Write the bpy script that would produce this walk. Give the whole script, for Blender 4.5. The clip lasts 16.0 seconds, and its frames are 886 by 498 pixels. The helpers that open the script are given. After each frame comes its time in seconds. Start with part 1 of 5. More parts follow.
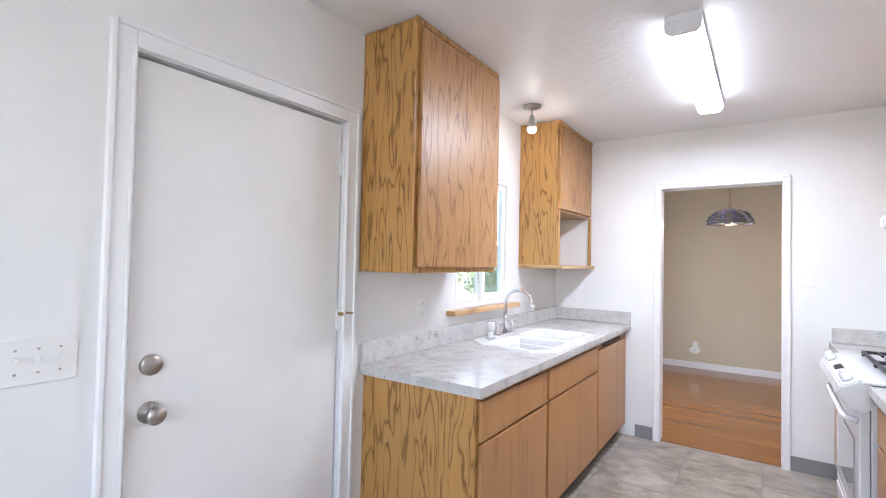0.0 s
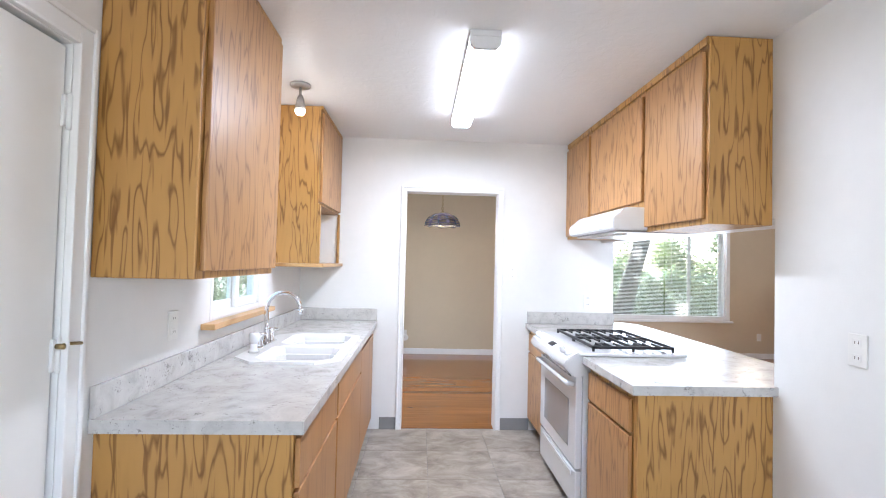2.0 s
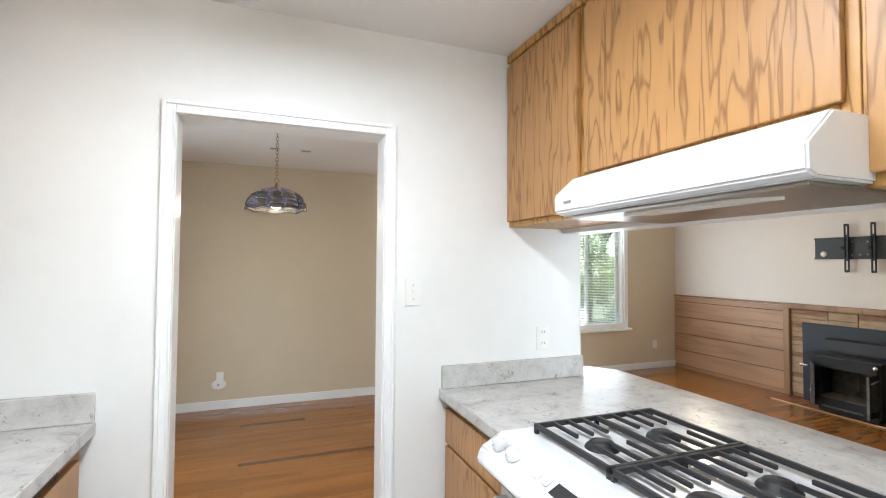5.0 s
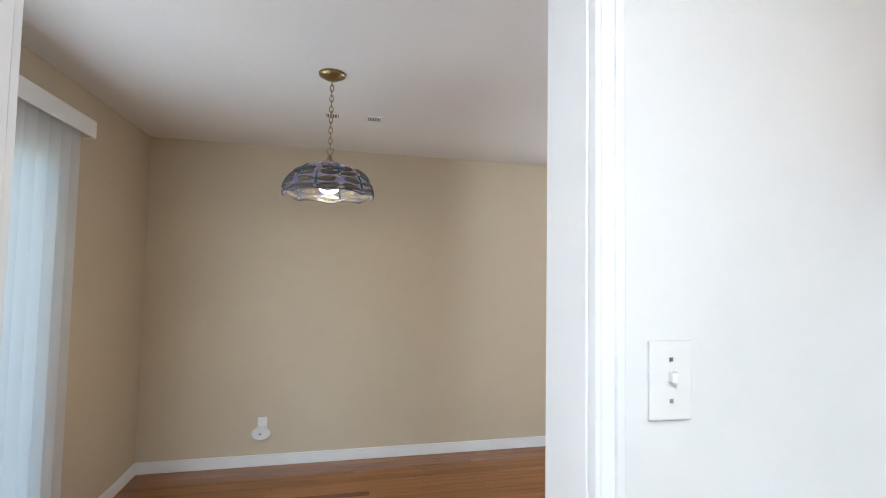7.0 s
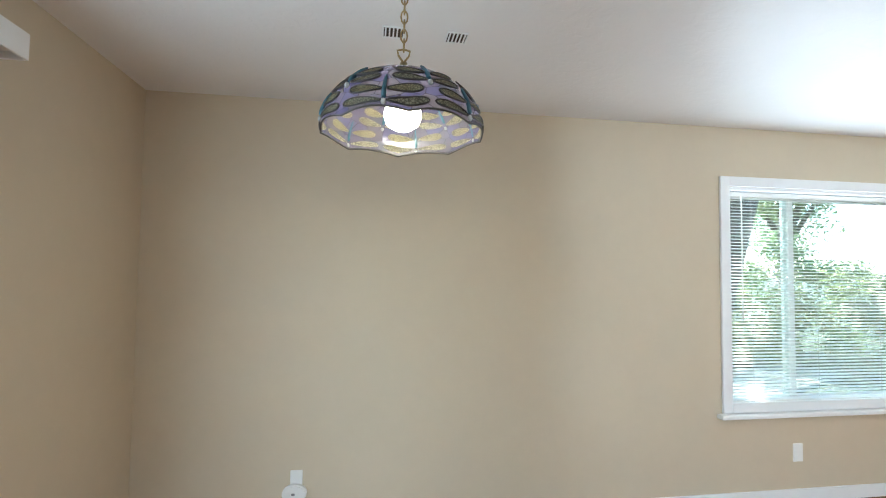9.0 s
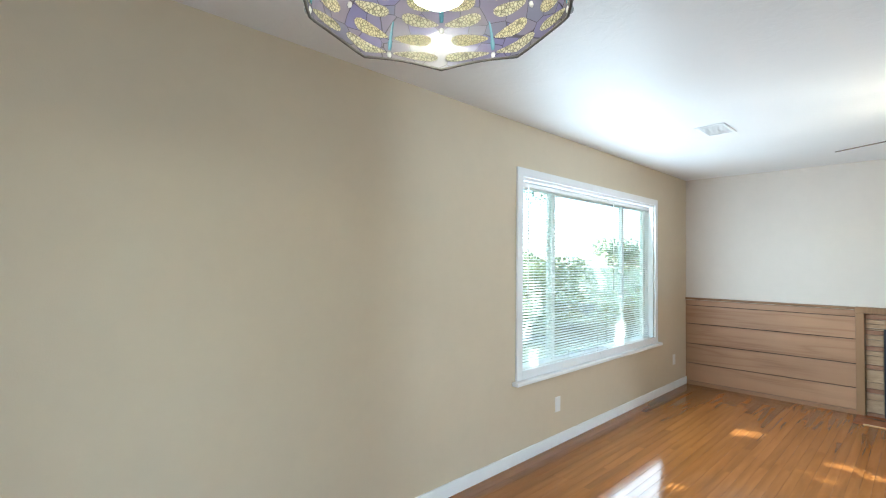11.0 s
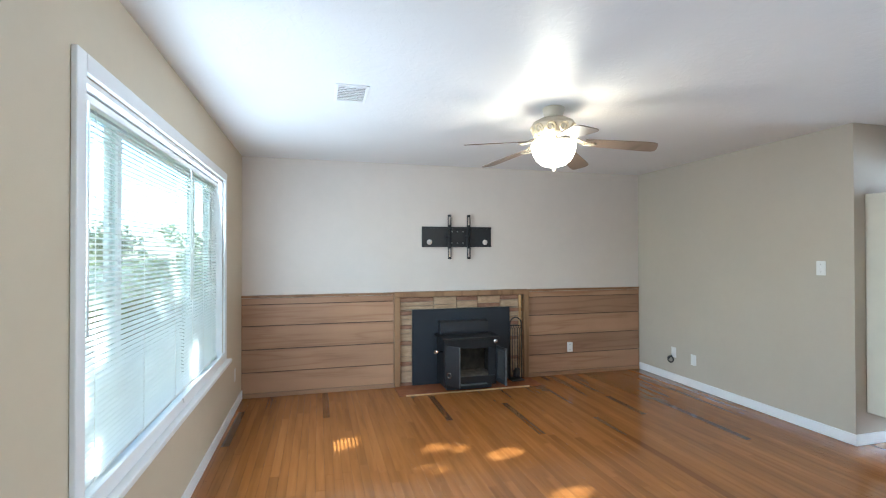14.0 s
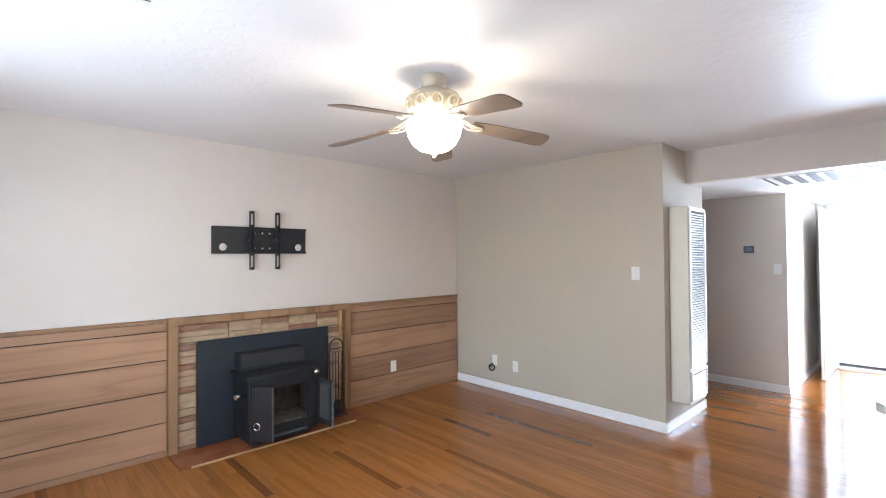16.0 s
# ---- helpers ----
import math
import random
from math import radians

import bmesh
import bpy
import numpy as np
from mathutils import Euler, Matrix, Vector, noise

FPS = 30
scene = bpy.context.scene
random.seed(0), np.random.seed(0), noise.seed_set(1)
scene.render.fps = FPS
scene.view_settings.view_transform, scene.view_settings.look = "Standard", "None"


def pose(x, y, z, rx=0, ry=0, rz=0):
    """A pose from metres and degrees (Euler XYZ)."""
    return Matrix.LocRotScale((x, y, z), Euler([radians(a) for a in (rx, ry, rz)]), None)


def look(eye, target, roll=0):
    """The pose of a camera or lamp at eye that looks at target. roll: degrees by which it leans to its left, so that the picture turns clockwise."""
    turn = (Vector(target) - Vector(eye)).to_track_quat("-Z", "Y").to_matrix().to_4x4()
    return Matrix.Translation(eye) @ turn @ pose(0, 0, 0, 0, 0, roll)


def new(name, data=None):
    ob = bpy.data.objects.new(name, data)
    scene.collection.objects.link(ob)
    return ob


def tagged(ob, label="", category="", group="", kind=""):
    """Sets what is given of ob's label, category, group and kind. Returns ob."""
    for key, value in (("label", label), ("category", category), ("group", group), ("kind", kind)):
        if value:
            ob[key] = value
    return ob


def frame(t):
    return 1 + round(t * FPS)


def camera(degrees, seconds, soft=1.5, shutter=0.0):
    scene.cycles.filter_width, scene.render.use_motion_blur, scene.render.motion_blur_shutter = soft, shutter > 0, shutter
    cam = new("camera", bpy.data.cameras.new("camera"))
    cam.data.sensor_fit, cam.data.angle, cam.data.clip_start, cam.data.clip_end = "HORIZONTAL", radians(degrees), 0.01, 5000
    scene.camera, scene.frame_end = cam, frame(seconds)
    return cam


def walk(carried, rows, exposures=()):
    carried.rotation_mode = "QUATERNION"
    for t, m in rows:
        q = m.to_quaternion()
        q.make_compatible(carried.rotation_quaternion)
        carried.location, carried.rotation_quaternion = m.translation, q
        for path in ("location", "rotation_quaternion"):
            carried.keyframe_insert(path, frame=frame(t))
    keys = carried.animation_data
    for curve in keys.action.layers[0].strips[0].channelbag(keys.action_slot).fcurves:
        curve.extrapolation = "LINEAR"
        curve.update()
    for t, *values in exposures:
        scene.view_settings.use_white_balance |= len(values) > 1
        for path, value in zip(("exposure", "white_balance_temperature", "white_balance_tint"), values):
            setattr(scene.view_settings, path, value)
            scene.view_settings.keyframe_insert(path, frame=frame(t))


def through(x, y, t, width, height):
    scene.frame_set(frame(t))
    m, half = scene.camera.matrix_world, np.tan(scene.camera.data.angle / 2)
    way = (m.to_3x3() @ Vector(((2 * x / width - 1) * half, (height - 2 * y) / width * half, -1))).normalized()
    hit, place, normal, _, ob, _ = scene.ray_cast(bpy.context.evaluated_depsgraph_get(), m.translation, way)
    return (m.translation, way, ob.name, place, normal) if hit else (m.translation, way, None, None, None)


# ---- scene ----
cam = camera(87.2, 16.0, 1.1)
PATH = [
    (0, (0.151, 0.148, 1.386), (-0.981, 1.795, 1.438), 1.2),
    (0.5, (0.024, 0.173, 1.376), (-0.772, 2.008, 1.422), 1.1),
    (1, (-0.094, 0.193, 1.383), (-0.582, 2.132, 1.433), 1.2),
    (1.5, (-0.25, 0.187, 1.39), (-0.435, 2.177, 1.452), 1.4),
    (2, (-0.391, 0.246, 1.404), (-0.294, 2.243, 1.46), 1.4),
    (2.5, (-0.453, 0.469, 1.423), (-0.119, 2.441, 1.451), 0.9),
    (3, (-0.431, 0.78, 1.441), (0.051, 2.721, 1.458), 0.5),
    (3.2, (-0.437, 0.915, 1.441), (0.093, 2.844, 1.458), 0.5),
    (5.3, (-0.163, 2.459, 1.453), (0.565, 4.321, 1.524), 0.4),
    (5.5, (-0.141, 2.594, 1.466), (0.593, 4.453, 1.541), 0.4),
    (6, (-0.111, 2.939, 1.471), (0.604, 4.805, 1.555), 0.4),
    (6.5, (-0.099, 3.259, 1.48), (0.52, 5.159, 1.566), 0.3),
    (7, (-0.085, 3.58, 1.477), (0.358, 5.528, 1.578), 1.0),
    (7.5, (-0.127, 3.853, 1.478), (0.157, 5.832, 1.57), 0.5),
    (8, (-0.095, 4.148, 1.481), (0.069, 6.14, 1.566), 0.5),
    (8.2, (-0.092, 4.264, 1.488), (0.056, 6.257, 1.571), 0.5),
    (10.3, (-0.615, 5.095, 1.449), (0.319, 6.861, 1.546), 1.0),
    (10.5, (-0.654, 5.154, 1.451), (0.393, 6.856, 1.535), 1.0),
    (11, (-0.646, 5.331, 1.427), (0.736, 6.776, 1.481), 0.6),
    (11.5, (-0.595, 5.562, 1.429), (1.115, 6.599, 1.47), 0.5),
    (12, (-0.551, 5.823, 1.419), (1.344, 6.461, 1.457), 0.7),
    (12.5, (-0.412, 6.059, 1.414), (1.556, 6.414, 1.441), 0.6),
    (13, (-0.22, 6.277, 1.437), (1.777, 6.387, 1.458), 0.3),
    (13.5, (0.04, 6.482, 1.451), (2.03, 6.286, 1.468), 0.1),
    (14, (0.327, 6.622, 1.456), (2.259, 6.105, 1.474), -0.1),
    (14.5, (0.606, 6.723, 1.484), (2.438, 5.922, 1.506), -0.3),
    (15, (0.877, 6.79, 1.497), (2.595, 5.765, 1.521), -0.4),
    (15.5, (1.135, 6.795, 1.504), (2.701, 5.552, 1.524), -0.5),
    (16, (1.359, 6.742, 1.484), (2.81, 5.367, 1.519), -0.4),
]
EXPOSURES = [(0.0, 2.68, 5900, 18), (3.0, 2.78, 5850, 13), (5.5, 2.53, 6250, 9), (6.5, 2.45, 6100, 9), (8.0, 2.86, 5550, 6), (10.5, 2.80, 5500, 0), (13.0, 2.80, 5200, 2), (14.5, 2.64, 5350, 5), (16.0, 2.88, 5600, 12)]
walk(cam, [(t, look(eye, target, roll)) for t, eye, target, roll in PATH], EXPOSURES)

# ---- world, sun, large lights ----
world = bpy.data.worlds.new("daylight")
scene.world = world
world.use_nodes = True
wn = world.node_tree
sky = wn.nodes.new("ShaderNodeTexSky")
sky.sky_type, sky.sun_disc, sky.sun_elevation, sky.sun_rotation = "NISHITA", False, radians(37), radians(-12)
wn.links.new(sky.outputs[0], wn.nodes["Background"].inputs[0])
wn.nodes["Background"].inputs[1].default_value = 0.15
sun = new("sun", bpy.data.lights.new("sun", "SUN"))
sun.data.energy, sun.data.angle, sun.data.color = 5.0, radians(0.42), (1.0, 0.95, 0.86)
sun.matrix_world = look((-2.2, 10.6, 7.79), (0.0, 0.5, 0.0))


def lamp(name, kind, m, watts, colour, size=0.1, size_y=0.0):
    l = new(name, bpy.data.lights.new(name, kind))
    l.data.energy, l.data.color = watts, colour
    if kind == "AREA":
        l.data.shape, l.data.size, l.data.size_y = "RECTANGLE", size, size_y or size
    else:
        l.data.shadow_soft_size = size
    l.matrix_world = m
    return l


lamp("wide_window_light", "AREA", pose(3.255, 7.345, 1.32, -95, 0, 0), 8.5, (0.87, 0.94, 1.0), 2.3, 1.4)
lamp("fluorescent_light", "AREA", pose(-0.125, 2.895, 2.345), 5.8, (0.90, 0.95, 1.0), 0.13, 1.18)
lamp("patio_door_light", "AREA", pose(-1.322, 5.32, 1.1, 0, -90, 0), 3.5, (0.94, 0.97, 1.0), 1.9, 1.7)
lamp("front_door_light", "AREA", pose(1.795, -1.14, 1.04, 90, 0, 42), 30, (0.82, 0.91, 1.0), 0.85, 1.95)
# added fill from behind the camera, set in an unseen opening, brightens the kitchen
lamp("rear_fill_light", "AREA", pose(0.0, -1.59, 1.55, 97, 0, 0), 5.4, (1.0, 0.96, 0.90), 1.9, 1.1)
lamp("pendant_bulb_light", "POINT", pose(-0.133, 5.885, 1.84), 1.2, (1.0, 0.84, 0.62), 0.04)
lamp("fan_bulb_light", "POINT", pose(3.17, 5.085, 2.165), 1.0, (1.0, 0.72, 0.42), 0.10)
lamp("fan_bowl_light", "POINT", pose(3.17, 5.085, 1.93), 1.8, (1.0, 0.84, 0.62), 0.09)
lamp("spot_bulb_light", "POINT", pose(-1.12, 3.04, 2.235), 0.26, (1.0, 0.9, 0.75), 0.02)

# ---- materials ----


def mat_base(name):
    m = bpy.data.materials.new(name)
    m.use_nodes = True
    nt = m.node_tree
    b = nt.nodes["Principled BSDF"]

    def n(kind, **kw):
        node = nt.nodes.new(kind)
        for k, v in kw.items():
            node.inputs[k].default_value = v
        return node

    return m, nt, b, n


def coords(nt, n, scale, random_shift=0.0):
    tc = nt.nodes.new("ShaderNodeTexCoord")
    mp = n("ShaderNodeMapping", Scale=scale)
    nt.links.new(tc.outputs["Object"], mp.inputs[0])
    if random_shift:
        oi = nt.nodes.new("ShaderNodeObjectInfo")
        mul = nt.nodes.new("ShaderNodeVectorMath")
        mul.operation = "SCALE"
        mul.inputs[0].default_value = (random_shift, random_shift * 0.7, random_shift * 1.3)
        nt.links.new(oi.outputs["Random"], mul.inputs["Scale"])
        nt.links.new(mul.outputs[0], mp.inputs["Location"])
    return mp


def ramp(nt, stops):
    r = nt.nodes.new("ShaderNodeValToRGB")
    e = r.color_ramp.elements
    e[0].position, e[0].color = stops[0][0], (*stops[0][1], 1)
    e[1].position, e[1].color = stops[-1][0], (*stops[-1][1], 1)
    for p, c in stops[1:-1]:
        x = e.new(p)
        x.color = (*c, 1)
    return r


def bump(nt, n, b, height, strength, distance=0.002):
    bp = n("ShaderNodeBump", Strength=strength, Distance=distance)
    nt.links.new(height, bp.inputs["Height"])
    nt.links.new(bp.outputs[0], b.inputs["Normal"])


def shade(c, f):
    return tuple(min(1.0, v * f) for v in c)


def plain(name, c, rough=0.5, metal=0.0, var=0.08, scale=6.0, grain=120.0, relief=0.15, coat=0.0):
    """Paint, plastic, enamel or metal: broad unevenness, fine grain and a trace of wear in the gloss."""
    m, nt, b, n = mat_base(name)
    mp = coords(nt, n, (1, 1, 1), 3.0)
    big = n("ShaderNodeTexNoise", Scale=scale, Detail=4.0, Roughness=0.6)
    fine = n("ShaderNodeTexNoise", Scale=grain, Detail=2.0)
    nt.links.new(mp.outputs[0], big.inputs[0])
    nt.links.new(mp.outputs[0], fine.inputs[0])
    r = ramp(nt, [(0.3, shade(c, 1 - var)), (0.7, shade(c, 1 + var * 0.5))])
    nt.links.new(big.outputs[0], r.inputs[0])
    nt.links.new(r.outputs[0], b.inputs["Base Color"])
    rr = n("ShaderNodeMapRange")
    rr.inputs["To Min"].default_value, rr.inputs["To Max"].default_value = max(0.02, rough * 0.8), min(1.0, rough * 1.2)
    nt.links.new(big.outputs[0], rr.inputs[0])
    nt.links.new(rr.outputs[0], b.inputs["Roughness"])
    b.inputs["Metallic"].default_value = metal
    b.inputs["Coat Weight"].default_value = coat
    if relief:
        bump(nt, n, b, fine.outputs[0], relief, 0.001)
    return m


def wall_paint(name, c, blotch=0.04, rough=0.55, peel=0.25):
    """Rolled wall paint with orange peel and faint scuffs."""
    m, nt, b, n = mat_base(name)
    mp = coords(nt, n, (1, 1, 1))
    big = n("ShaderNodeTexNoise", Scale=1.3, Detail=5.0, Roughness=0.65)
    mid = n("ShaderNodeTexNoise", Scale=14.0, Detail=3.0)
    fine = n("ShaderNodeTexNoise", Scale=160.0, Detail=3.0)
    for x in (big, mid, fine):
        nt.links.new(mp.outputs[0], x.inputs[0])
    r = ramp(nt, [(0.3, shade(c, 1 - blotch)), (0.7, shade(c, 1 + blotch * 0.5))])
    add = nt.nodes.new("ShaderNodeMath")
    add.operation = "MULTIPLY_ADD"
    add.inputs[1].default_value = 0.3
    nt.links.new(mid.outputs[0], add.inputs[0])
    nt.links.new(big.outputs[0], add.inputs[2])
    sub = nt.nodes.new("ShaderNodeMath")
    sub.operation, sub.inputs[1].default_value = "SUBTRACT", 0.15
    nt.links.new(add.outputs[0], sub.inputs[0])
    nt.links.new(sub.outputs[0], r.inputs[0])
    nt.links.new(r.outputs[0], b.inputs["Base Color"])
    b.inputs["Roughness"].default_value = rough
    bump(nt, n, b, fine.outputs[0], peel, 0.0012)
    return m


def knockdown(name, c):
    """Ceiling with a trowelled, flattened texture."""
    m, nt, b, n = mat_base(name)
    mp = coords(nt, n, (1, 1, 1))
    big = n("ShaderNodeTexNoise", Scale=1.1, Detail=4.0)
    nz = n("ShaderNodeTexNoise", Scale=18.0, Detail=4.0, Roughness=0.55, Distortion=0.8)
    for x in (big, nz):
        nt.links.new(mp.outputs[0], x.inputs[0])
    r = ramp(nt, [(0.3, shade(c, 0.95)), (0.7, c)])
    nt.links.new(big.outputs[0], r.inputs[0])
    nt.links.new(r.outputs[0], b.inputs["Base Color"])
    flat = ramp(nt, [(0.46, (0, 0, 0)), (0.58, (1, 1, 1))])
    nt.links.new(nz.outputs[0], flat.inputs[0])
    b.inputs["Roughness"].default_value = 0.45
    bump(nt, n, b, flat.outputs[0], 0.3, 0.002)
    return m


def oak(name, light, dark, axis="z", rings=9.0, across=3.2, along=0.55, rough=0.38, pores=0.5, contrast=0.5, spread=7.0, line=0.32, dash=0.0, board=0.0):
    """Flat-sawn wood: contour lines of a stretched field make the cathedral figure, fine streaks the pores."""
    m, nt, b, n = mat_base(name)
    s = {"z": (across, across, along), "x": (along, across, across), "y": (across, along, across)}[axis]
    f = {"z": (90, 90, 2.5), "x": (2.5, 90, 90), "y": (90, 2.5, 90)}[axis]
    mp = coords(nt, n, s, spread)
    field = n("ShaderNodeTexNoise", Scale=1.0, Detail=2.5, Roughness=0.45, Distortion=0.25)
    nt.links.new(mp.outputs[0], field.inputs[0])
    mul = nt.nodes.new("ShaderNodeMath")
    mul.operation, mul.inputs[1].default_value = "MULTIPLY", rings * 2.0
    nt.links.new(field.outputs[0], mul.inputs[0])
    pp = nt.nodes.new("ShaderNodeMath")
    pp.operation, pp.inputs[1].default_value = "PINGPONG", 1.0
    nt.links.new(mul.outputs[0], pp.inputs[0])
    fm = coords(nt, n, f, spread)
    pore = n("ShaderNodeTexNoise", Scale=1.0, Detail=3.0)
    nt.links.new(fm.outputs[0], pore.inputs[0])
    mix = nt.nodes.new("ShaderNodeMath")
    mix.operation, mix.inputs[1].default_value = "MULTIPLY_ADD", pores
    nt.links.new(pore.outputs[0], mix.inputs[0])
    nt.links.new(pp.outputs[0], mix.inputs[2])
    mid = tuple(a * (1 - contrast) + d * contrast for a, d in zip(light, dark))
    lo = 0.5 * pores
    r = ramp(nt, [(max(0.0, lo - 0.06), dark), (lo + line * 0.5, mid), (lo + line, light), (min(1.0, lo + 0.8), shade(light, 1.06))])
    nt.links.new(mix.outputs[0], r.inputs[0])
    broad = n("ShaderNodeTexNoise", Scale=2.2, Detail=3.0)
    bm_ = coords(nt, n, (1, 1, 1), spread)
    nt.links.new(bm_.outputs[0], broad.inputs[0])
    tone = ramp(nt, [(0.3, (0.86, 0.84, 0.82)), (0.7, (1, 1, 1))])
    nt.links.new(broad.outputs[0], tone.inputs[0])
    mx = nt.nodes.new("ShaderNodeMix")
    mx.data_type, mx.blend_type = "RGBA", "MULTIPLY"
    mx.inputs[0].default_value = 1.0
    nt.links.new(r.outputs[0], mx.inputs[6])
    nt.links.new(tone.outputs[0], mx.inputs[7])
    out = mx.outputs[2]
    if dash:
        d = {"z": (75, 75, 4.5), "x": (4.5, 75, 75), "y": (75, 4.5, 75)}[axis]
        dm = coords(nt, n, d, spread)
        dn = n("ShaderNodeTexNoise", Scale=1.0, Detail=1.5)
        nt.links.new(dm.outputs[0], dn.inputs[0])
        dr_ = ramp(nt, [(0.60, (0, 0, 0)), (0.70, (dash, dash, dash))])
        nt.links.new(dn.outputs[0], dr_.inputs[0])
        mz = nt.nodes.new("ShaderNodeMix")
        mz.data_type = "RGBA"
        nt.links.new(dr_.outputs[0], mz.inputs[0])
        nt.links.new(out, mz.inputs[6])
        mz.inputs[7].default_value = (*dark, 1)
        out = mz.outputs[2]
    if board:
        oi = nt.nodes.new("ShaderNodeObjectInfo")
        br = ramp(nt, [(0.0, (1 - board, 1 - board * 1.1, 1 - board * 1.15)), (1.0, (1.08, 1.06, 1.02))])
        nt.links.new(oi.outputs["Random"], br.inputs[0])
        bx = nt.nodes.new("ShaderNodeMix")
        bx.data_type, bx.blend_type = "RGBA", "MULTIPLY"
        bx.inputs[0].default_value = 1.0
        nt.links.new(out, bx.inputs[6])
        nt.links.new(br.outputs[0], bx.inputs[7])
        out = bx.outputs[2]
    nt.links.new(out, b.inputs["Base Color"])
    b.inputs["Roughness"].default_value = rough
    bump(nt, n, b, mix.outputs[0], 0.12, 0.001)
    return m


def plank_wood(name):
    """Varnished strip oak: each strip has its own tone, grain runs along x."""
    m, nt, b, n = mat_base(name)
    mp = coords(nt, n, (0.9, 12, 1), 40.0)
    g = n("ShaderNodeTexNoise", Scale=1.0, Detail=5.0, Roughness=0.6, Distortion=0.4)
    nt.links.new(mp.outputs[0], g.inputs[0])
    fm = coords(nt, n, (4, 160, 1), 40.0)
    fine = n("ShaderNodeTexNoise", Scale=1.0, Detail=3.0)
    nt.links.new(fm.outputs[0], fine.inputs[0])
    r = ramp(nt, [(0.25, (0.195, 0.072, 0.0155)), (0.5, (0.28, 0.107, 0.0235)), (0.75, (0.345, 0.142, 0.034))])
    nt.links.new(g.outputs[0], r.inputs[0])
    oi = nt.nodes.new("ShaderNodeObjectInfo")
    geo = nt.nodes.new("ShaderNodeNewGeometry")
    su = nt.nodes.new("ShaderNodeMath")
    su.operation = "ADD"
    nt.links.new(oi.outputs["Random"], su.inputs[0])
    nt.links.new(geo.outputs["Random Per Island"], su.inputs[1])
    fr = nt.nodes.new("ShaderNodeMath")
    fr.operation = "FRACT"
    nt.links.new(su.outputs[0], fr.inputs[0])
    tone = ramp(nt, [(0.0, (0.40, 0.34, 0.28)), (0.022, (0.52, 0.47, 0.42)), (0.030, (0.90, 0.88, 0.86)), (1.0, (1.07, 1.07, 1.06))])
    nt.links.new(fr.outputs[0], tone.inputs[0])
    mx = nt.nodes.new("ShaderNodeMix")
    mx.data_type, mx.blend_type = "RGBA", "MULTIPLY"
    mx.inputs[0].default_value = 1.0
    nt.links.new(r.outputs[0], mx.inputs[6])
    nt.links.new(tone.outputs[0], mx.inputs[7])
    nt.links.new(mx.outputs[2], b.inputs["Base Color"])
    wear = n("ShaderNodeTexNoise", Scale=2.4, Detail=5.0, Roughness=0.7)
    wm = coords(nt, n, (1, 1, 1))
    nt.links.new(wm.outputs[0], wear.inputs[0])
    rr = n("ShaderNodeMapRange")
    rr.inputs["From Min"].default_value, rr.inputs["From Max"].default_value = 0.3, 0.75
    rr.inputs["To Min"].default_value, rr.inputs["To Max"].default_value = 0.07, 0.17
    nt.links.new(wear.outputs[0], rr.inputs[0])
    nt.links.new(rr.outputs[0], b.inputs["Roughness"])
    b.inputs["Coat Weight"].default_value = 0.12
    b.inputs["Coat Roughness"].default_value = 0.06
    bump(nt, n, b, fine.outputs[0], 0.06, 0.001)
    return m


def mottled(name, stops, scale, rough, fleck=None, relief=0.05, shift=9.0, stretch=(1, 1, 1)):
    """Laminate, vinyl or stone: clouds at two scales with optional dark flecks."""
    m, nt, b, n = mat_base(name)
    mp = coords(nt, n, stretch, shift)
    a = n("ShaderNodeTexNoise", Scale=scale, Detail=8.0, Roughness=0.68, Distortion=0.6)
    nt.links.new(mp.outputs[0], a.inputs[0])
    r = ramp(nt, stops)
    nt.links.new(a.outputs[0], r.inputs[0])
    out = r.outputs[0]
    if fleck:
        v = n("ShaderNodeTexNoise", Scale=scale * 7.0, Detail=5.0, Roughness=0.7, Distortion=1.2)
        nt.links.new(mp.outputs[0], v.inputs[0])
        area = n("ShaderNodeTexNoise", Scale=scale * 1.7, Detail=2.0)
        nt.links.new(mp.outputs[0], area.inputs[0])
        ad = nt.nodes.new("ShaderNodeMath")
        ad.operation, ad.inputs[1].default_value = "MULTIPLY_ADD", 0.5
        nt.links.new(area.outputs[0], ad.inputs[0])
        nt.links.new(v.outputs[0], ad.inputs[2])
        fr = ramp(nt, [(0.86, (0, 0, 0)), (0.95, (0.8, 0.8, 0.8))])
        nt.links.new(ad.outputs[0], fr.inputs[0])
        mx = nt.nodes.new("ShaderNodeMix")
        mx.data_type = "RGBA"
        nt.links.new(fr.outputs[0], mx.inputs[0])
        nt.links.new(out, mx.inputs[6])
        mx.inputs[7].default_value = (*fleck, 1)
        out = mx.outputs[2]
    nt.links.new(out, b.inputs["Base Color"])
    b.inputs["Roughness"].default_value = rough
    bump(nt, n, b, a.outputs[0], relief, 0.002)
    return m


def glass(name, tint=(1, 1, 1)):
    m, nt, b, n = mat_base(name)
    nt.nodes.remove(b)
    t = nt.nodes.new("ShaderNodeBsdfTransparent")
    t.inputs[0].default_value = (*tint, 1)
    g = nt.nodes.new("ShaderNodeBsdfGlossy")
    g.inputs["Roughness"].default_value = 0.02
    f = n("ShaderNodeLayerWeight", Blend=0.12)
    mx = nt.nodes.new("ShaderNodeMixShader")
    for a, c in ((f.outputs["Facing"], 0), (t.outputs[0], 1), (g.outputs[0], 2)):
        nt.links.new(a, mx.inputs[c])
    nt.links.new(mx.outputs[0], nt.nodes["Material Output"].inputs[0])
    return m


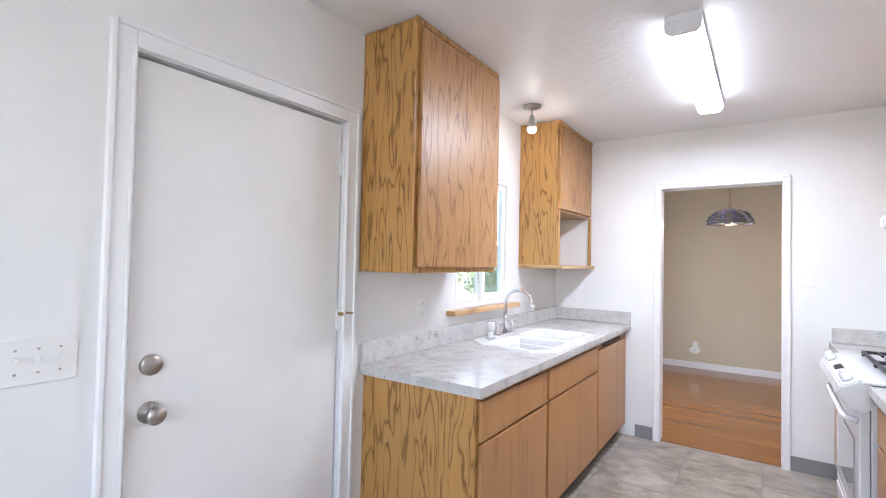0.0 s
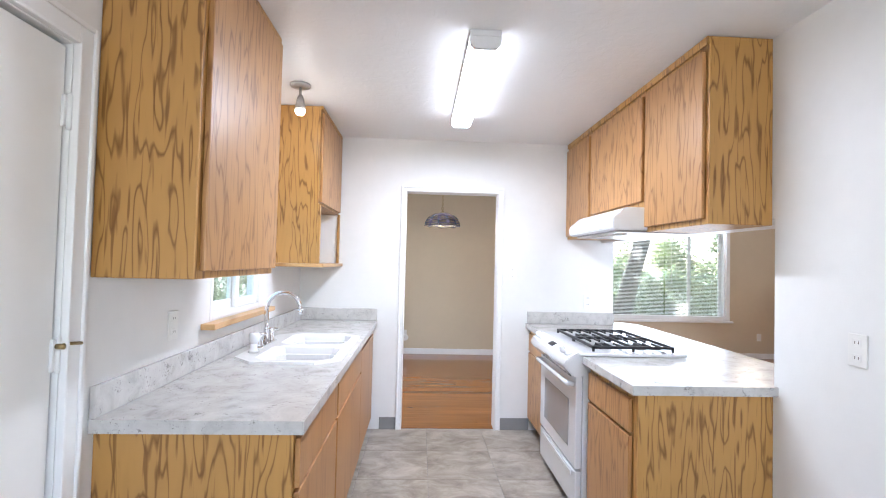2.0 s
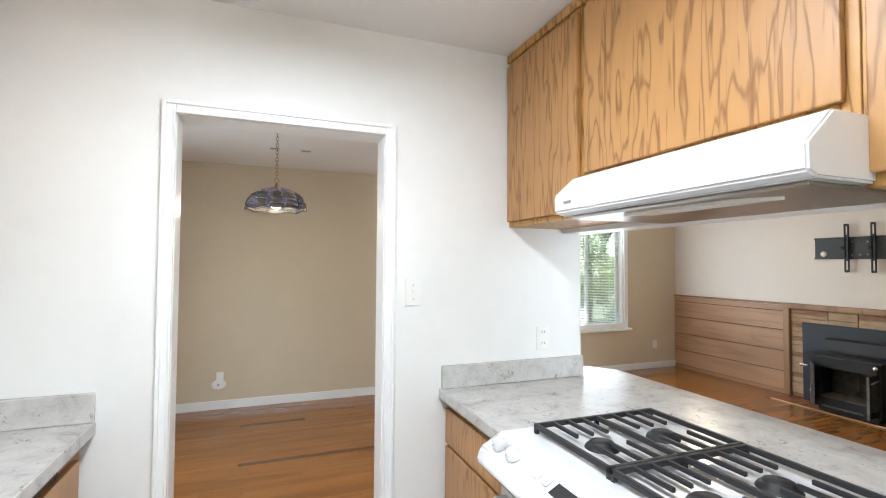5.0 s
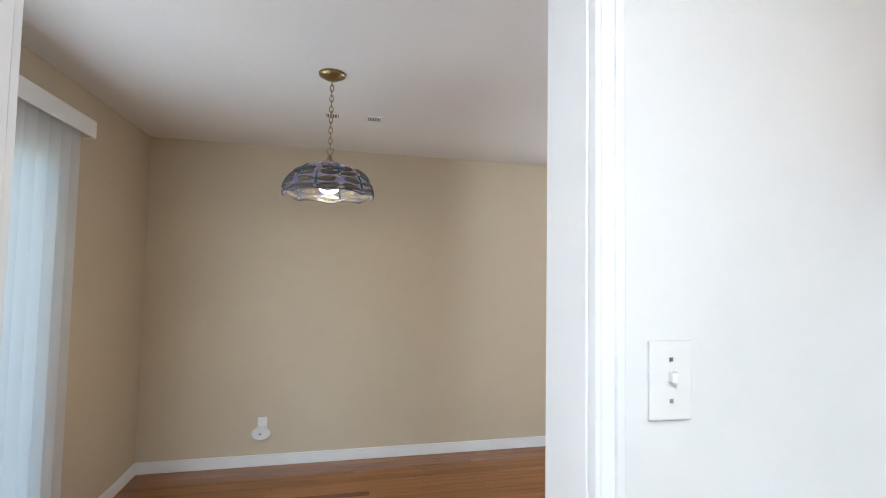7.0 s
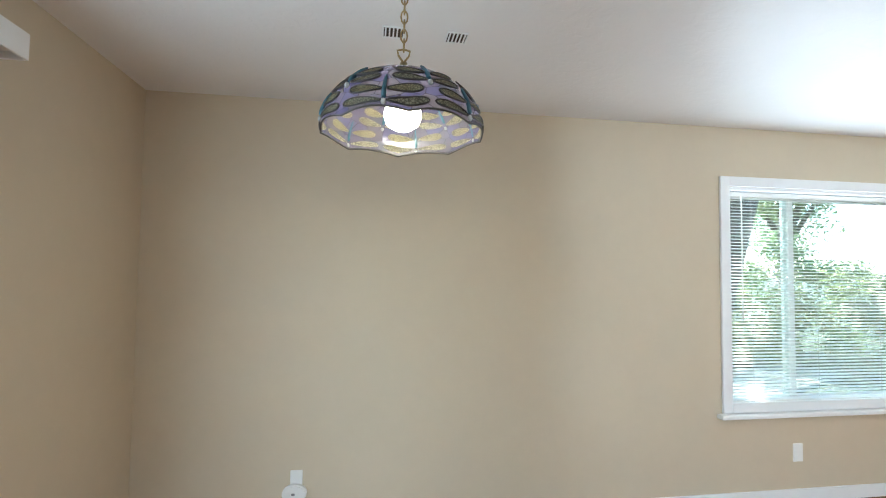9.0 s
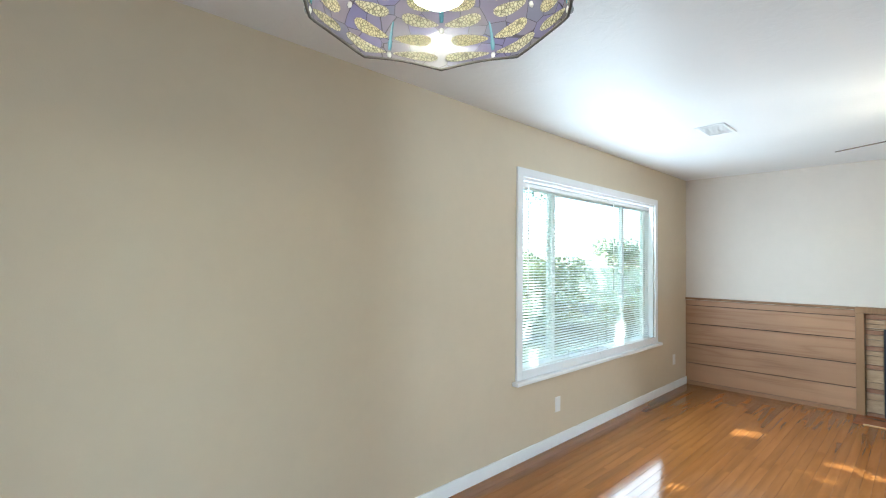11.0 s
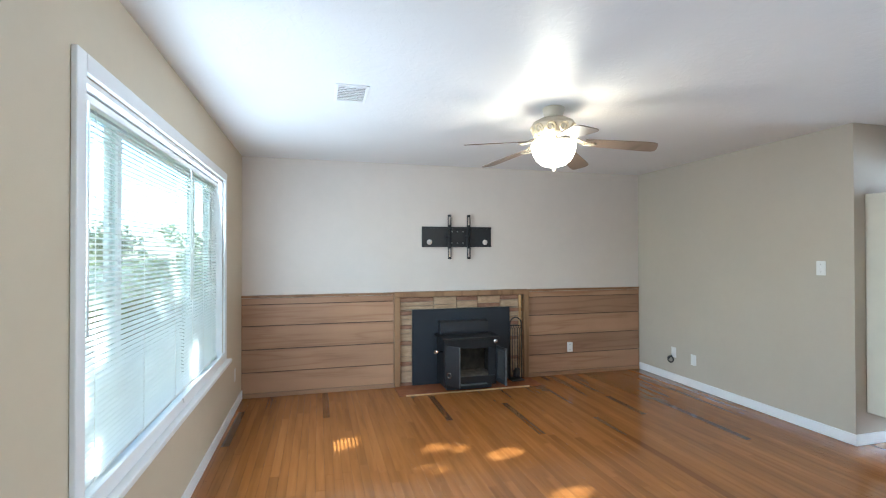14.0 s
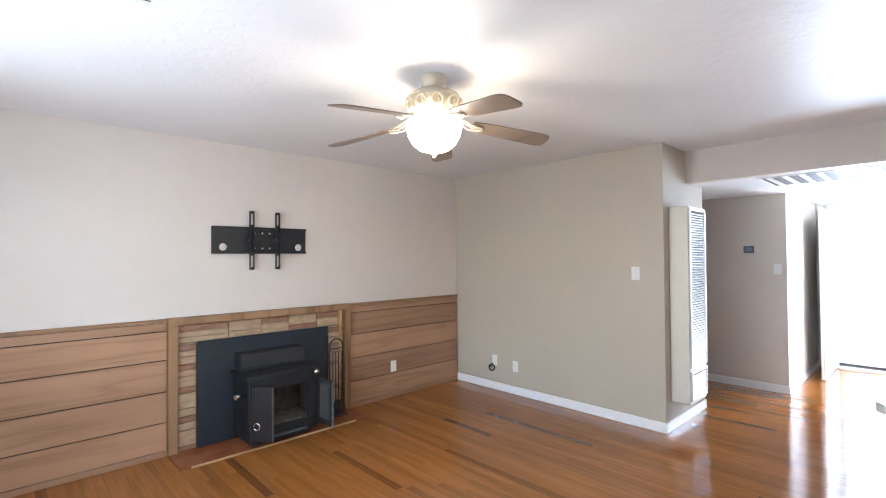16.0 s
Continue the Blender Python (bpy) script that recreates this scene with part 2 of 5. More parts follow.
def translucent(name, c, through=0.35, rough=0.5):
    """Thin vinyl or fabric that passes part of the light behind it."""
    m, nt, b, n = mat_base(name)
    b.inputs["Base Color"].default_value = (*c, 1)
    b.inputs["Roughness"].default_value = rough
    nz = n("ShaderNodeTexNoise", Scale=40.0, Detail=3.0)
    mp = coords(nt, n, (1, 1, 0.1))
    nt.links.new(mp.outputs[0], nz.inputs[0])
    bump(nt, n, b, nz.outputs[0], 0.1, 0.001)
    t = nt.nodes.new("ShaderNodeBsdfTranslucent")
    t.inputs[0].default_value = (*c, 1)
    mx = nt.nodes.new("ShaderNodeMixShader")
    mx.inputs[0].default_value = through
    nt.links.new(b.outputs[0], mx.inputs[1])
    nt.links.new(t.outputs[0], mx.inputs[2])
    nt.links.new(mx.outputs[0], nt.nodes["Material Output"].inputs[0])
    return m


def glow(name, c, strength):
    m, nt, b, n = mat_base(name)
    b.inputs["Base Color"].default_value = (0.8, 0.8, 0.8, 1)
    b.inputs["Emission Color"].default_value = (*c, 1)
    b.inputs["Emission Strength"].default_value = strength
    return m


M_KITCHEN = wall_paint("kitchen_wall_paint", (0.79, 0.785, 0.765))
M_TAUPE = wall_paint("taupe_wall_paint", (0.585, 0.495, 0.358))
M_CREAM = wall_paint("pale_pink_wall_paint", (0.63, 0.565, 0.50))
M_SAGE = wall_paint("grey_beige_wall_paint", (0.50, 0.445, 0.355))
M_CEIL = knockdown("ceiling_paint", (0.80, 0.785, 0.77))
M_TRIM = plain("white_trim_paint", (0.82, 0.82, 0.81), 0.3, var=0.03, relief=0.05)
M_DOOR = plain("white_door_paint", (0.80, 0.79, 0.76), 0.4, var=0.03, relief=0.1)
M_OAK = oak("golden_oak", (0.50, 0.272, 0.078), (0.185, 0.078, 0.020), rings=7.5, across=11.0, along=1.7, contrast=0.5, line=0.25, pores=0.3, dash=0.8)
M_OAK_DOOR = oak("golden_oak_door", (0.46, 0.245, 0.092), (0.24, 0.105, 0.032), rings=6.5, across=11.0, along=1.8, contrast=0.45, line=0.26, pores=0.35, dash=0.75)
M_OAK_BASE = oak("plain_oak_door", (0.45, 0.23, 0.085), (0.33, 0.155, 0.055), rings=3.0, across=9.0, along=0.7, contrast=0.3, line=0.2, dash=0.35)
M_OAK_SILL = oak("pale_oak_sill", (0.58, 0.36, 0.16), (0.38, 0.2, 0.07), axis="y", rings=4.0)
M_DARK = plain("dark_reveal", (0.05, 0.03, 0.02), 0.7)
M_PANEL = oak("pink_tan_wainscot_wood", (0.40, 0.235, 0.135), (0.315, 0.172, 0.092), axis="y", rings=2.2, across=7.0, along=0.55, contrast=0.3, rough=0.5, line=0.3, dash=0.16, pores=0.6, board=0.22)
M_MANTEL = oak("mantel_wood", (0.28, 0.16, 0.075), (0.19, 0.10, 0.042), axis="z", rings=4.0, rough=0.5)
M_FLOOR = plank_wood("varnished_oak_strip")
M_LAMINATE = mottled("grey_marbled_laminate", [(0.28, (0.36, 0.345, 0.325)), (0.45, (0.50, 0.485, 0.46)), (0.7, (0.60, 0.585, 0.56))], 10.0, 0.25, fleck=(0.17, 0.16, 0.15), relief=0.0)
M_VINYL = mottled("grey_stone_vinyl", [(0.32, (0.19, 0.16, 0.125)), (0.5, (0.34, 0.30, 0.25)), (0.68, (0.49, 0.45, 0.395))], 4.5, 0.32, relief=0.1, stretch=(1, 1.6, 1))
M_COVE = plain("grey_rubber_base", (0.24, 0.235, 0.23), 0.5)
M_CHROME = plain("chrome", (0.75, 0.75, 0.76), 0.08, 1.0, var=0.04, relief=0.0)
M_STEEL = plain("brushed_nickel", (0.45, 0.43, 0.40), 0.3, 1.0)
M_ENAMEL = plain("white_enamel", (0.72, 0.73, 0.74), 0.15, var=0.02, relief=0.0, coat=0.4)
M_PORCELAIN = plain("white_porcelain", (0.76, 0.755, 0.74), 0.15, var=0.02, relief=0.0)
M_PLASTIC = plain("white_plastic", (0.80, 0.79, 0.76), 0.35, var=0.02, relief=0.0)
M_IRON = plain("black_cast_iron", (0.018, 0.018, 0.02), 0.55, var=0.2)
M_BLACKPANEL = plain("blue_black_steel_panel", (0.018, 0.023, 0.03), 0.5, 0.2, var=0.15)
M_STOVE = plain("black_stove_steel", (0.012, 0.013, 0.014), 0.45, 0.1, var=0.4)
M_BRASS = plain("antique_brass", (0.36, 0.27, 0.13), 0.35, 1.0, var=0.2)
M_GLASS = glass("window_glass", (0.92, 0.975, 0.965))
M_BLIND = translucent("white_blind_slat", (0.86, 0.88, 0.88), 0.5)
M_VANE = translucent("white_vertical_vane", (0.78, 0.78, 0.77), 0.46)
M_TUBE = glow("fluorescent_diffuser", (0.90, 0.95, 1.0), 2.2)
M_BULB = glow("warm_bulb", (1.0, 0.86, 0.62), 3.0)
M_SHADEGLASS = glow("alabaster_bowl", (1.0, 0.84, 0.60), 2.5)

# ---- builders ----
ORIGIN = {}


def box(bm, x0, x1, y0, y1, z0, z1, bev=0.0):
    m = Matrix.LocRotScale(((x0 + x1) / 2, (y0 + y1) / 2, (z0 + z1) / 2), None, (abs(x1 - x0), abs(y1 - y0), abs(z1 - z0)))
    made = bmesh.ops.create_cube(bm, size=1.0, matrix=m)["verts"]
    if bev:
        edges = list({e for v in made for e in v.link_edges})
        bmesh.ops.bevel(bm, geom=edges, offset=bev, segments=2, affect="EDGES", profile=0.5)
    return bm


def solid(x0, x1, y0, y1, z0, z1, bev=0.0):
    return box(bmesh.new(), x0, x1, y0, y1, z0, z1, bev)


def prism(bm, pts, z0, z1, m=None):
    """A polygon in the xy plane drawn up from z0 to z1, then placed by m."""
    m = m or Matrix()
    lo = [bm.verts.new(m @ Vector((x, y, z0))) for x, y in pts]
    hi = [bm.verts.new(m @ Vector((x, y, z1))) for x, y in pts]
    k = len(pts)
    bm.faces.new(lo[::-1])
    bm.faces.new(hi)
    for i in range(k):
        bm.faces.new((lo[i], lo[(i + 1) % k], hi[(i + 1) % k], hi[i]))
    bmesh.ops.recalc_face_normals(bm, faces=bm.faces)
    return bm


def lathe(bm, prof, m=None, seg=24, closed=True):
    """A profile of (radius, height) turned round z, then placed by m."""
    m = m or Matrix()
    rings = []
    for r, z in prof:
        if r < 1e-5:
            rings.append([bm.verts.new(m @ Vector((0, 0, z)))])
        else:
            rings.append([bm.verts.new(m @ Vector((r * math.cos(2 * math.pi * i / seg), r * math.sin(2 * math.pi * i / seg), z))) for i in range(seg)])
    for a, b in zip(rings, rings[1:]):
        for i in range(seg):
            j = (i + 1) % seg
            f = [a[i % len(a)], a[j % len(a)], b[j % len(b)], b[i % len(b)]]
            f = list(dict.fromkeys(f))
            if len(f) > 2:
                bm.faces.new(f)
    if closed:
        for ring in (rings[0], rings[-1]):
            if len(ring) > 1:
                bm.faces.new(ring)
    bmesh.ops.recalc_face_normals(bm, faces=bm.faces)
    for f in bm.faces:
        f.smooth = True
    return bm


def tube(bm, path, r, seg=10):
    """A round bar along a line of points."""
    path = [Vector(p) for p in path]
    rings = []
    side = None
    for i, p in enumerate(path):
        d = (path[min(i + 1, len(path) - 1)] - path[max(i - 1, 0)]).normalized()
        if side is None:
            side = d.orthogonal().normalized()
        side = (side - d * side.dot(d)).normalized()
        up = d.cross(side)
        rr = r[i] if isinstance(r, (list, tuple)) else r
        rings.append([bm.verts.new(p + rr * (math.cos(a) * side + math.sin(a) * up)) for a in (2 * math.pi * k / seg for k in range(seg))])
    for a, b in zip(rings, rings[1:]):
        for i in range(seg):
            f = bm.faces.new((a[i], a[(i + 1) % seg], b[(i + 1) % seg], b[i]))
            f.smooth = True
    bm.faces.new(rings[0][::-1])
    bm.faces.new(rings[-1])
    return bm


def arc(c, r, a0, a1, u, v, k=12):
    c, u, v = Vector(c), Vector(u), Vector(v)
    return [c + r * (math.cos(a) * u + math.sin(a) * v) for a in (radians(a0 + (a1 - a0) * i / k) for i in range(k + 1))]


def thing(name, at, label, category, group="", kind=""):
    ob = new(name)
    ob.location = at
    ob.empty_display_size = 0.05
    ORIGIN[ob.name] = Vector(at)
    return tagged(ob, label, category, group, kind)


def part(name, bm, material, parent=None, label=""):
    """Links a bmesh, drawn in world metres, as one mesh object under a thing or a part."""
    base = ORIGIN[parent.name] if parent else Vector((0, 0, 0))
    bmesh.ops.translate(bm, verts=bm.verts, vec=-base)
    me = bpy.data.meshes.new(name)
    bm.to_mesh(me)
    bm.free()
    me.materials.append(material)
    ob = new(name, me)
    if parent:
        ob.parent = parent
    ORIGIN[ob.name] = base
    return tagged(ob, label) if label else ob


def single(name, bm, material, label, category, group="", kind=""):
    """A thing that is one mesh, its origin at its base."""
    lo = Vector((min(v.co.x for v in bm.verts), min(v.co.y for v in bm.verts), min(v.co.z for v in bm.verts)))
    hi = Vector((max(v.co.x for v in bm.verts), max(v.co.y for v in bm.verts), 0))
    at = Vector(((lo.x + hi.x) / 2, (lo.y + hi.y) / 2, lo.z))
    bmesh.ops.translate(bm, verts=bm.verts, vec=-at)
    me = bpy.data.meshes.new(name)
    bm.to_mesh(me)
    bm.free()
    me.materials.append(material)
    ob = new(name, me)
    ob.location = at
    ORIGIN[ob.name] = at
    return tagged(ob, label, category, group, kind)


def structure(name, bm, material, label, category):
    return tagged(part(name, bm, material), label, category, "", "structure")


def wall_along(axis, t0, t1, a0, a1, z0, z1, holes=()):
    """A wall of thickness t0..t1 that runs along axis from a0 to a1, with holes (a, a, z, z) through it."""
    bm = bmesh.new()
    cuts = sorted({a0, a1, *[h[0] for h in holes], *[h[1] for h in holes]})
    for p, q in zip(cuts, cuts[1:]):
        spans = [(z0, z1)]
        for h in holes:
            if h[0] <= p and q <= h[1]:
                spans = [s for lo, hi in spans for s in ((lo, max(lo, h[2])), (min(hi, h[3]), hi)) if s[1] - s[0] > 1e-4]
        for lo, hi in spans:
            box(bm, *((p, q, t0, t1) if axis == "x" else (t0, t1, p, q)), lo, hi)
    bmesh.ops.remove_doubles(bm, verts=bm.verts, dist=1e-5)
    return bm


# ---- the large structure ----
H = 2.44
SOF = 2.145
structure("wall_kitchen_west", wall_along("y", -1.47, -1.385, -1.6, 4.185, 0, H, [(0.745, 1.60, 0.0, 2.0), (2.52, 3.22, 1.095, 1.97)]), M_KITCHEN, "white painted kitchen wall", "wall")
structure("wall_kitchen_north", wall_along("x", 4.185, 4.30, -1.56, 1.275, 0, H, [(-0.521, 0.270, 0, 1.998)]), M_KITCHEN, "white painted wall with a doorway", "wall")
structure("wall_kitchen_east", wall_along("y", 1.16, 1.275, -1.6, 2.21, 0, H), M_KITCHEN, "white painted kitchen wall", "wall")
structure("wall_kitchen_header", wall_along("y", 1.16, 1.275, 2.21, 4.185, 1.63, H), M_KITCHEN, "white wall above the serving opening", "wall")
structure("wall_kitchen_pony", wall_along("y", 1.16, 1.275, 2.21, 4.185, 0, 0.86), M_KITCHEN, "low wall below the serving counter", "wall")
# the opening here is never in view, added only for the fill lamp
structure("wall_kitchen_south", wall_along("x", -1.75, -1.6, -1.6, 5.6, 0, H, [(-1.0, 1.0, 0.85, 2.05)]), M_KITCHEN, "white painted wall behind", "wall")
structure("wall_dining_west", wall_along("y", -1.56, -1.45, 4.30, 7.52, 0, H, [(4.42, 6.22, 0.0, 2.10)]), M_TAUPE, "tan painted wall round a sliding door", "wall")
structure("wall_north", wall_along("x", 7.37, 7.52, -1.45, 5.53, 0, H, [(2.085, 4.43, 0.585, 2.05)]), M_TAUPE, "tan painted wall round a wide window", "wall")
structure("wall_east", wall_along("y", 5.383, 5.53, -1.6, 7.37, 0, H), M_CREAM, "pale pinkish wall above wood wainscot", "wall")
structure("wall_south", wall_along("x", 2.58, 2.71, 2.92, 5.383, 0, H), M_SAGE, "grey beige painted wall", "wall")
structure("wall_heater", wall_along("y", 2.92, 3.05, 1.75, 2.58, 0, H), M_SAGE, "grey beige wall stub behind the heater", "wall")
structure("wall_hall_thermostat", wall_along("x", 0.55, 0.66, 2.44, 5.383, 0, SOF), M_CREAM, "pale pinkish hall wall", "wall")
structure("wall_entry_east", wall_along("y", 2.44, 2.55, -1.15, 0.55, 0, SOF), M_CREAM, "pale entry wall lit by the doorway", "wall")
structure("wall_entry", wall_along("x", -1.30, -1.15, 1.275, 2.55, 0, H, [(1.34, 2.25, 0.0, 2.06)]), M_CREAM, "entry wall round the front door", "wall")
structure("wall_header", wall_along("x", 2.09, 2.19, 1.275, 2.92, SOF, H), M_CREAM, "painted header at the hall", "wall")
structure("ceiling", solid(-1.56, 5.53, -1.75, 7.52, H, H + 0.12), M_CEIL, "white ceiling with a trowelled texture", "ceiling")
structure("ceiling_hall", solid(1.275, 5.383, -1.15, 2.09, SOF, SOF + 0.1), M_CEIL, "lower white hall ceiling", "ceiling")
structure("roof", solid(-2.0, 6.0, -2.2, 7.95, H + 0.13, H + 0.3), M_TRIM, "flat roof above the rooms", "roof")
structure("floor_slab", solid(-1.56, 5.53, -1.75, 7.52, -0.14, -0.02), M_DARK, "concrete slab under the floors", "floor")

# casings and baseboards
def casing(name, axis, face, out, a0, a1, top, w=0.062, d=0.018, jamb=0.115):
    """Flat casing round an opening with the jamb lining inside it."""
    holder = tagged(new(name), "white painted door casing", "trim", "", "structure")
    ORIGIN[holder.name] = Vector((0, 0, 0))
    f0, f1 = sorted((face, face + out * d))

    def b(nm, p, q, lo, hi, t0=f0, t1=f1, bev=0.004):
        part(nm, solid(*((p, q, t0, t1) if axis == "x" else (t0, t1, p, q)), lo, hi, bev), M_TRIM, holder)

    b("upright", a0 - w, a0 + 0.003, 0, top + w)
    b("upright", a1 - 0.003, a1 + w, 0, top + w)
    b("head", a0 + 0.003, a1 - 0.003, top - 0.003, top + w)
    g0, g1 = sorted((face, face + out * (d + 0.007)))
    b("back_band", a0 - w - 0.002, a0 - w + 0.013, 0, top + w + 0.002, g0, g1, 0.003)
    b("back_band", a1 + w - 0.013, a1 + w + 0.002, 0, top + w + 0.002, g0, g1, 0.003)
    b("back_band", a0 - w + 0.0132, a1 + w - 0.0132, top + w - 0.013, top + w + 0.002, g0, g1, 0.003)
    e0, e1 = sorted((face, face + out * (d + 0.004)))
    for p, q in ((a0 - 0.006, a0 + 0.004), (a1 - 0.004, a1 + 0.006)):
        b("inner_bead", p, q, 0, top + 0.004, e0, e1, 0.003)
    b("inner_bead", a0 + 0.0042, a1 - 0.0042, top - 0.004, top + 0.006, e0, e1, 0.003)
    if jamb:
        j0, j1 = sorted((face - out * 0.0005, face - out * (jamb - 0.0005)))
        b("jamb", a0 - 0.003, a0 + 0.006, 0, top, j0, j1, 0.002)
        b("jamb", a1 - 0.006, a1 + 0.003, 0, top, j0, j1, 0.002)
        b("jamb", a0 + 0.006, a1 - 0.006, top - 0.006, top + 0.003, j0, j1, 0.002)
    return holder


casing("trim_doorway", "x", 4.185, -1, -0.521, 0.270, 1.998, 0.040)
casing("trim_doorway_dining", "x", 4.30, 1, -0.521, 0.270, 1.998, 0.040, jamb=0)
casing("trim_kitchen_door", "y", -1.385, 1, 0.745, 1.60, 2.0)
casing("trim_front_door", "x", -1.15, 1, 1.34, 2.25, 2.06)


def baseboard(axis, face, out, a0, a1, mat=None, h=0.085, d=0.013):
    f0, f1 = sorted((face, face + out * d))
    bm = solid(*((a0, a1, f0, f1) if axis == "x" else (f0, f1, a0, a1)), 0, h, 0.004)
    structure("baseboard", bm, mat or M_TRIM, "white painted baseboard" if mat is None else "grey rubber cove base", "baseboard")


baseboard("x", 7.37, -1, -1.45, 5.36)
baseboard("y", -1.45, 1, 6.26, 7.357)
baseboard("x", 4.30, 1, 0.33, 1.275)
baseboard("x", 2.71, 1, 2.907, 5.36)
baseboard("y", 2.92, -1, 1.75, 2.71)
baseboard("x", 0.66, 1, 2.44, 5.38)
baseboard("y", 2.44, -1, -1.13, 0.673)
baseboard("x", 4.185, -1, -0.70, -0.555, M_COVE, 0.10, 0.006)
baseboard("x", 4.185, -1, 0.29, 0.56, M_COVE, 0.10, 0.006)
baseboard("y", 1.16, -1, -1.6, 2.19, M_COVE, 0.10, 0.006)

# ---- windows and outer doors ----


def pane(name, x0, x1, y0, y1, z0, z1, parent):
    p = part(name, solid(x0, x1, y0, y1, z0, z1), M_GLASS, parent)
    p.visible_shadow = False
    return p


def framed(parent, axis, f0, f1, a0, a1, z0, z1, w, name, mat, bev=0.003):
    """Four rails round a rectangle, as one frame mesh."""
    bm = bmesh.new()
    for p, q, lo, hi in ((a0, a0 + w, z0, z1), (a1 - w, a1, z0, z1), (a0 + w, a1 - w, z0, z0 + w), (a0 + w, a1 - w, z1 - w, z1)):
        box(bm, *((p, q, f0, f1) if axis == "x" else (f0, f1, p, q)), lo, hi, bev)
    return part(name, bm, mat, parent)


# wide living room window
win = tagged(new("window_1"), "wide white slider window with a painted sill", "window", "", "structure")
ORIGIN[win.name] = Vector((0, 0, 0))
framed(win, "x", 7.350, 7.369, 2.022, 4.49, 0.587, 2.113, 0.064, "casing", M_TRIM, 0.004)
part("window_sill", solid(1.985, 4.53, 7.315, 7.37, 0.555, 0.585, 0.006), M_TRIM, win)
framed(win, "x", 7.372, 7.515, 2.087, 4.428, 0.587, 2.048, 0.02, "reveal", M_TRIM, 0.001)
for a0, a1, f in ((2.108, 2.66, 7.455), (2.60, 3.93, 7.480), (3.86, 4.407, 7.455)):
    sash = framed(win, "x", f, f + 0.024, a0, a1, 0.608, 2.027, 0.042, "sash", M_TRIM)
    pane("pane", a0 + 0.042, a1 - 0.042, f + 0.010, f + 0.014, 0.65, 1.985, sash)

# horizontal blinds: two beside each other under one head rail
def blind(x0, x1, y, top, bottom, tilt):
    b = thing("window_blind", ((x0 + x1) / 2, y, bottom), "white horizontal mini blind, lowered with its slats half open", "blind", "blinds of the wide window")
    part("head_rail", solid(x0, x1, y - 0.014, y + 0.014, top - 0.03, top, 0.003), M_PLASTIC, b)
    part("bottom_rail", solid(x0, x1, y - 0.012, y + 0.012, bottom, bottom + 0.014, 0.003), M_PLASTIC, b)
    count = int((top - 0.05 - bottom) / 0.0215)
    for i in range(count):
        z = bottom + 0.024 + i * 0.0215
        bm = bmesh.new()
        t = radians(tilt)
        pts = [(-0.0125, 0.0), (-0.006, 0.0016), (0.0, 0.0022), (0.006, 0.0016), (0.0125, 0.0)]
        up = [(u * math.cos(t) - v * math.sin(t), u * math.sin(t) + v * math.cos(t)) for u, v in pts]
        for x in (x0 + 0.004, x1 - 0.004):
            for u, v in up:
                bm.verts.new((x, y + u, z + v))
        bm.verts.ensure_lookup_table()
        for k in range(4):
            bm.faces.new((bm.verts[k], bm.verts[k + 1], bm.verts[k + 6], bm.verts[k + 5]))
        part("slat", bm, M_BLIND, b)
    for x in (x0 + 0.18, x1 - 0.18, (x0 + x1) / 2):
        part("ladder_cord", tube(bmesh.new(), [(x, y - 0.013, bottom), (x, y - 0.013, top - 0.03)], 0.0012, 5), M_PLASTIC, b)
    part("wand", tube(bmesh.new(), [(x0 + 0.10, y - 0.022, top - 0.03), (x0 + 0.10, y - 0.022, top - 0.85)], 0.004, 8), M_PLASTIC, b)
    return b


blind(2.112, 3.462, 7.42, 2.02, 0.63, 17)
blind(3.470, 4.402, 7.42, 2.02, 0.63, 17)

# kitchen window over the sink
kw = tagged(new("window_2"), "small white sliding window above the sink", "window", "", "structure")
ORIGIN[kw.name] = Vector((0, 0, 0))
framed(kw, "y", -1.45, -1.383, 2.522, 3.218, 1.097, 1.968, 0.03, "window_frame", M_TRIM)
for a0, a1, f in ((2.552, 2.90, -1.445), (2.86, 3.188, -1.42)):
    sash = framed(kw, "y", f, f + 0.022, a0, a1, 1.128, 1.938, 0.048, "sash", M_TRIM)
    pane("pane", f + 0.009, f + 0.013, a0 + 0.048, a1 - 0.048, 1.176, 1.89, sash)
part("window_sill", solid(-1.383, -1.318, 2.425, 3.31, 1.066, 1.094, 0.004), M_OAK_SILL, kw, "pale oak sill board")

# sliding patio door behind vertical blinds
sd = tagged(new("door_1"), "white framed sliding glass patio door, closed", "door", "", "structure")
ORIGIN[sd.name] = Vector((0, 0, 0))
framed(sd, "y", -1.555, -1.452, 4.422, 6.218, 0.002, 2.098, 0.04, "door_frame", M_TRIM)
for a0, a1, f in ((4.462, 5.35, -1.54), (5.29, 6.178, -1.505)):
    sash = framed(sd, "y", f, f + 0.03, a0, a1, 0.045, 2.056, 0.065, "sash", M_TRIM)
    pane("pane", f + 0.012, f + 0.017, a0 + 0.065, a1 - 0.065, 0.11, 1.99, sash)

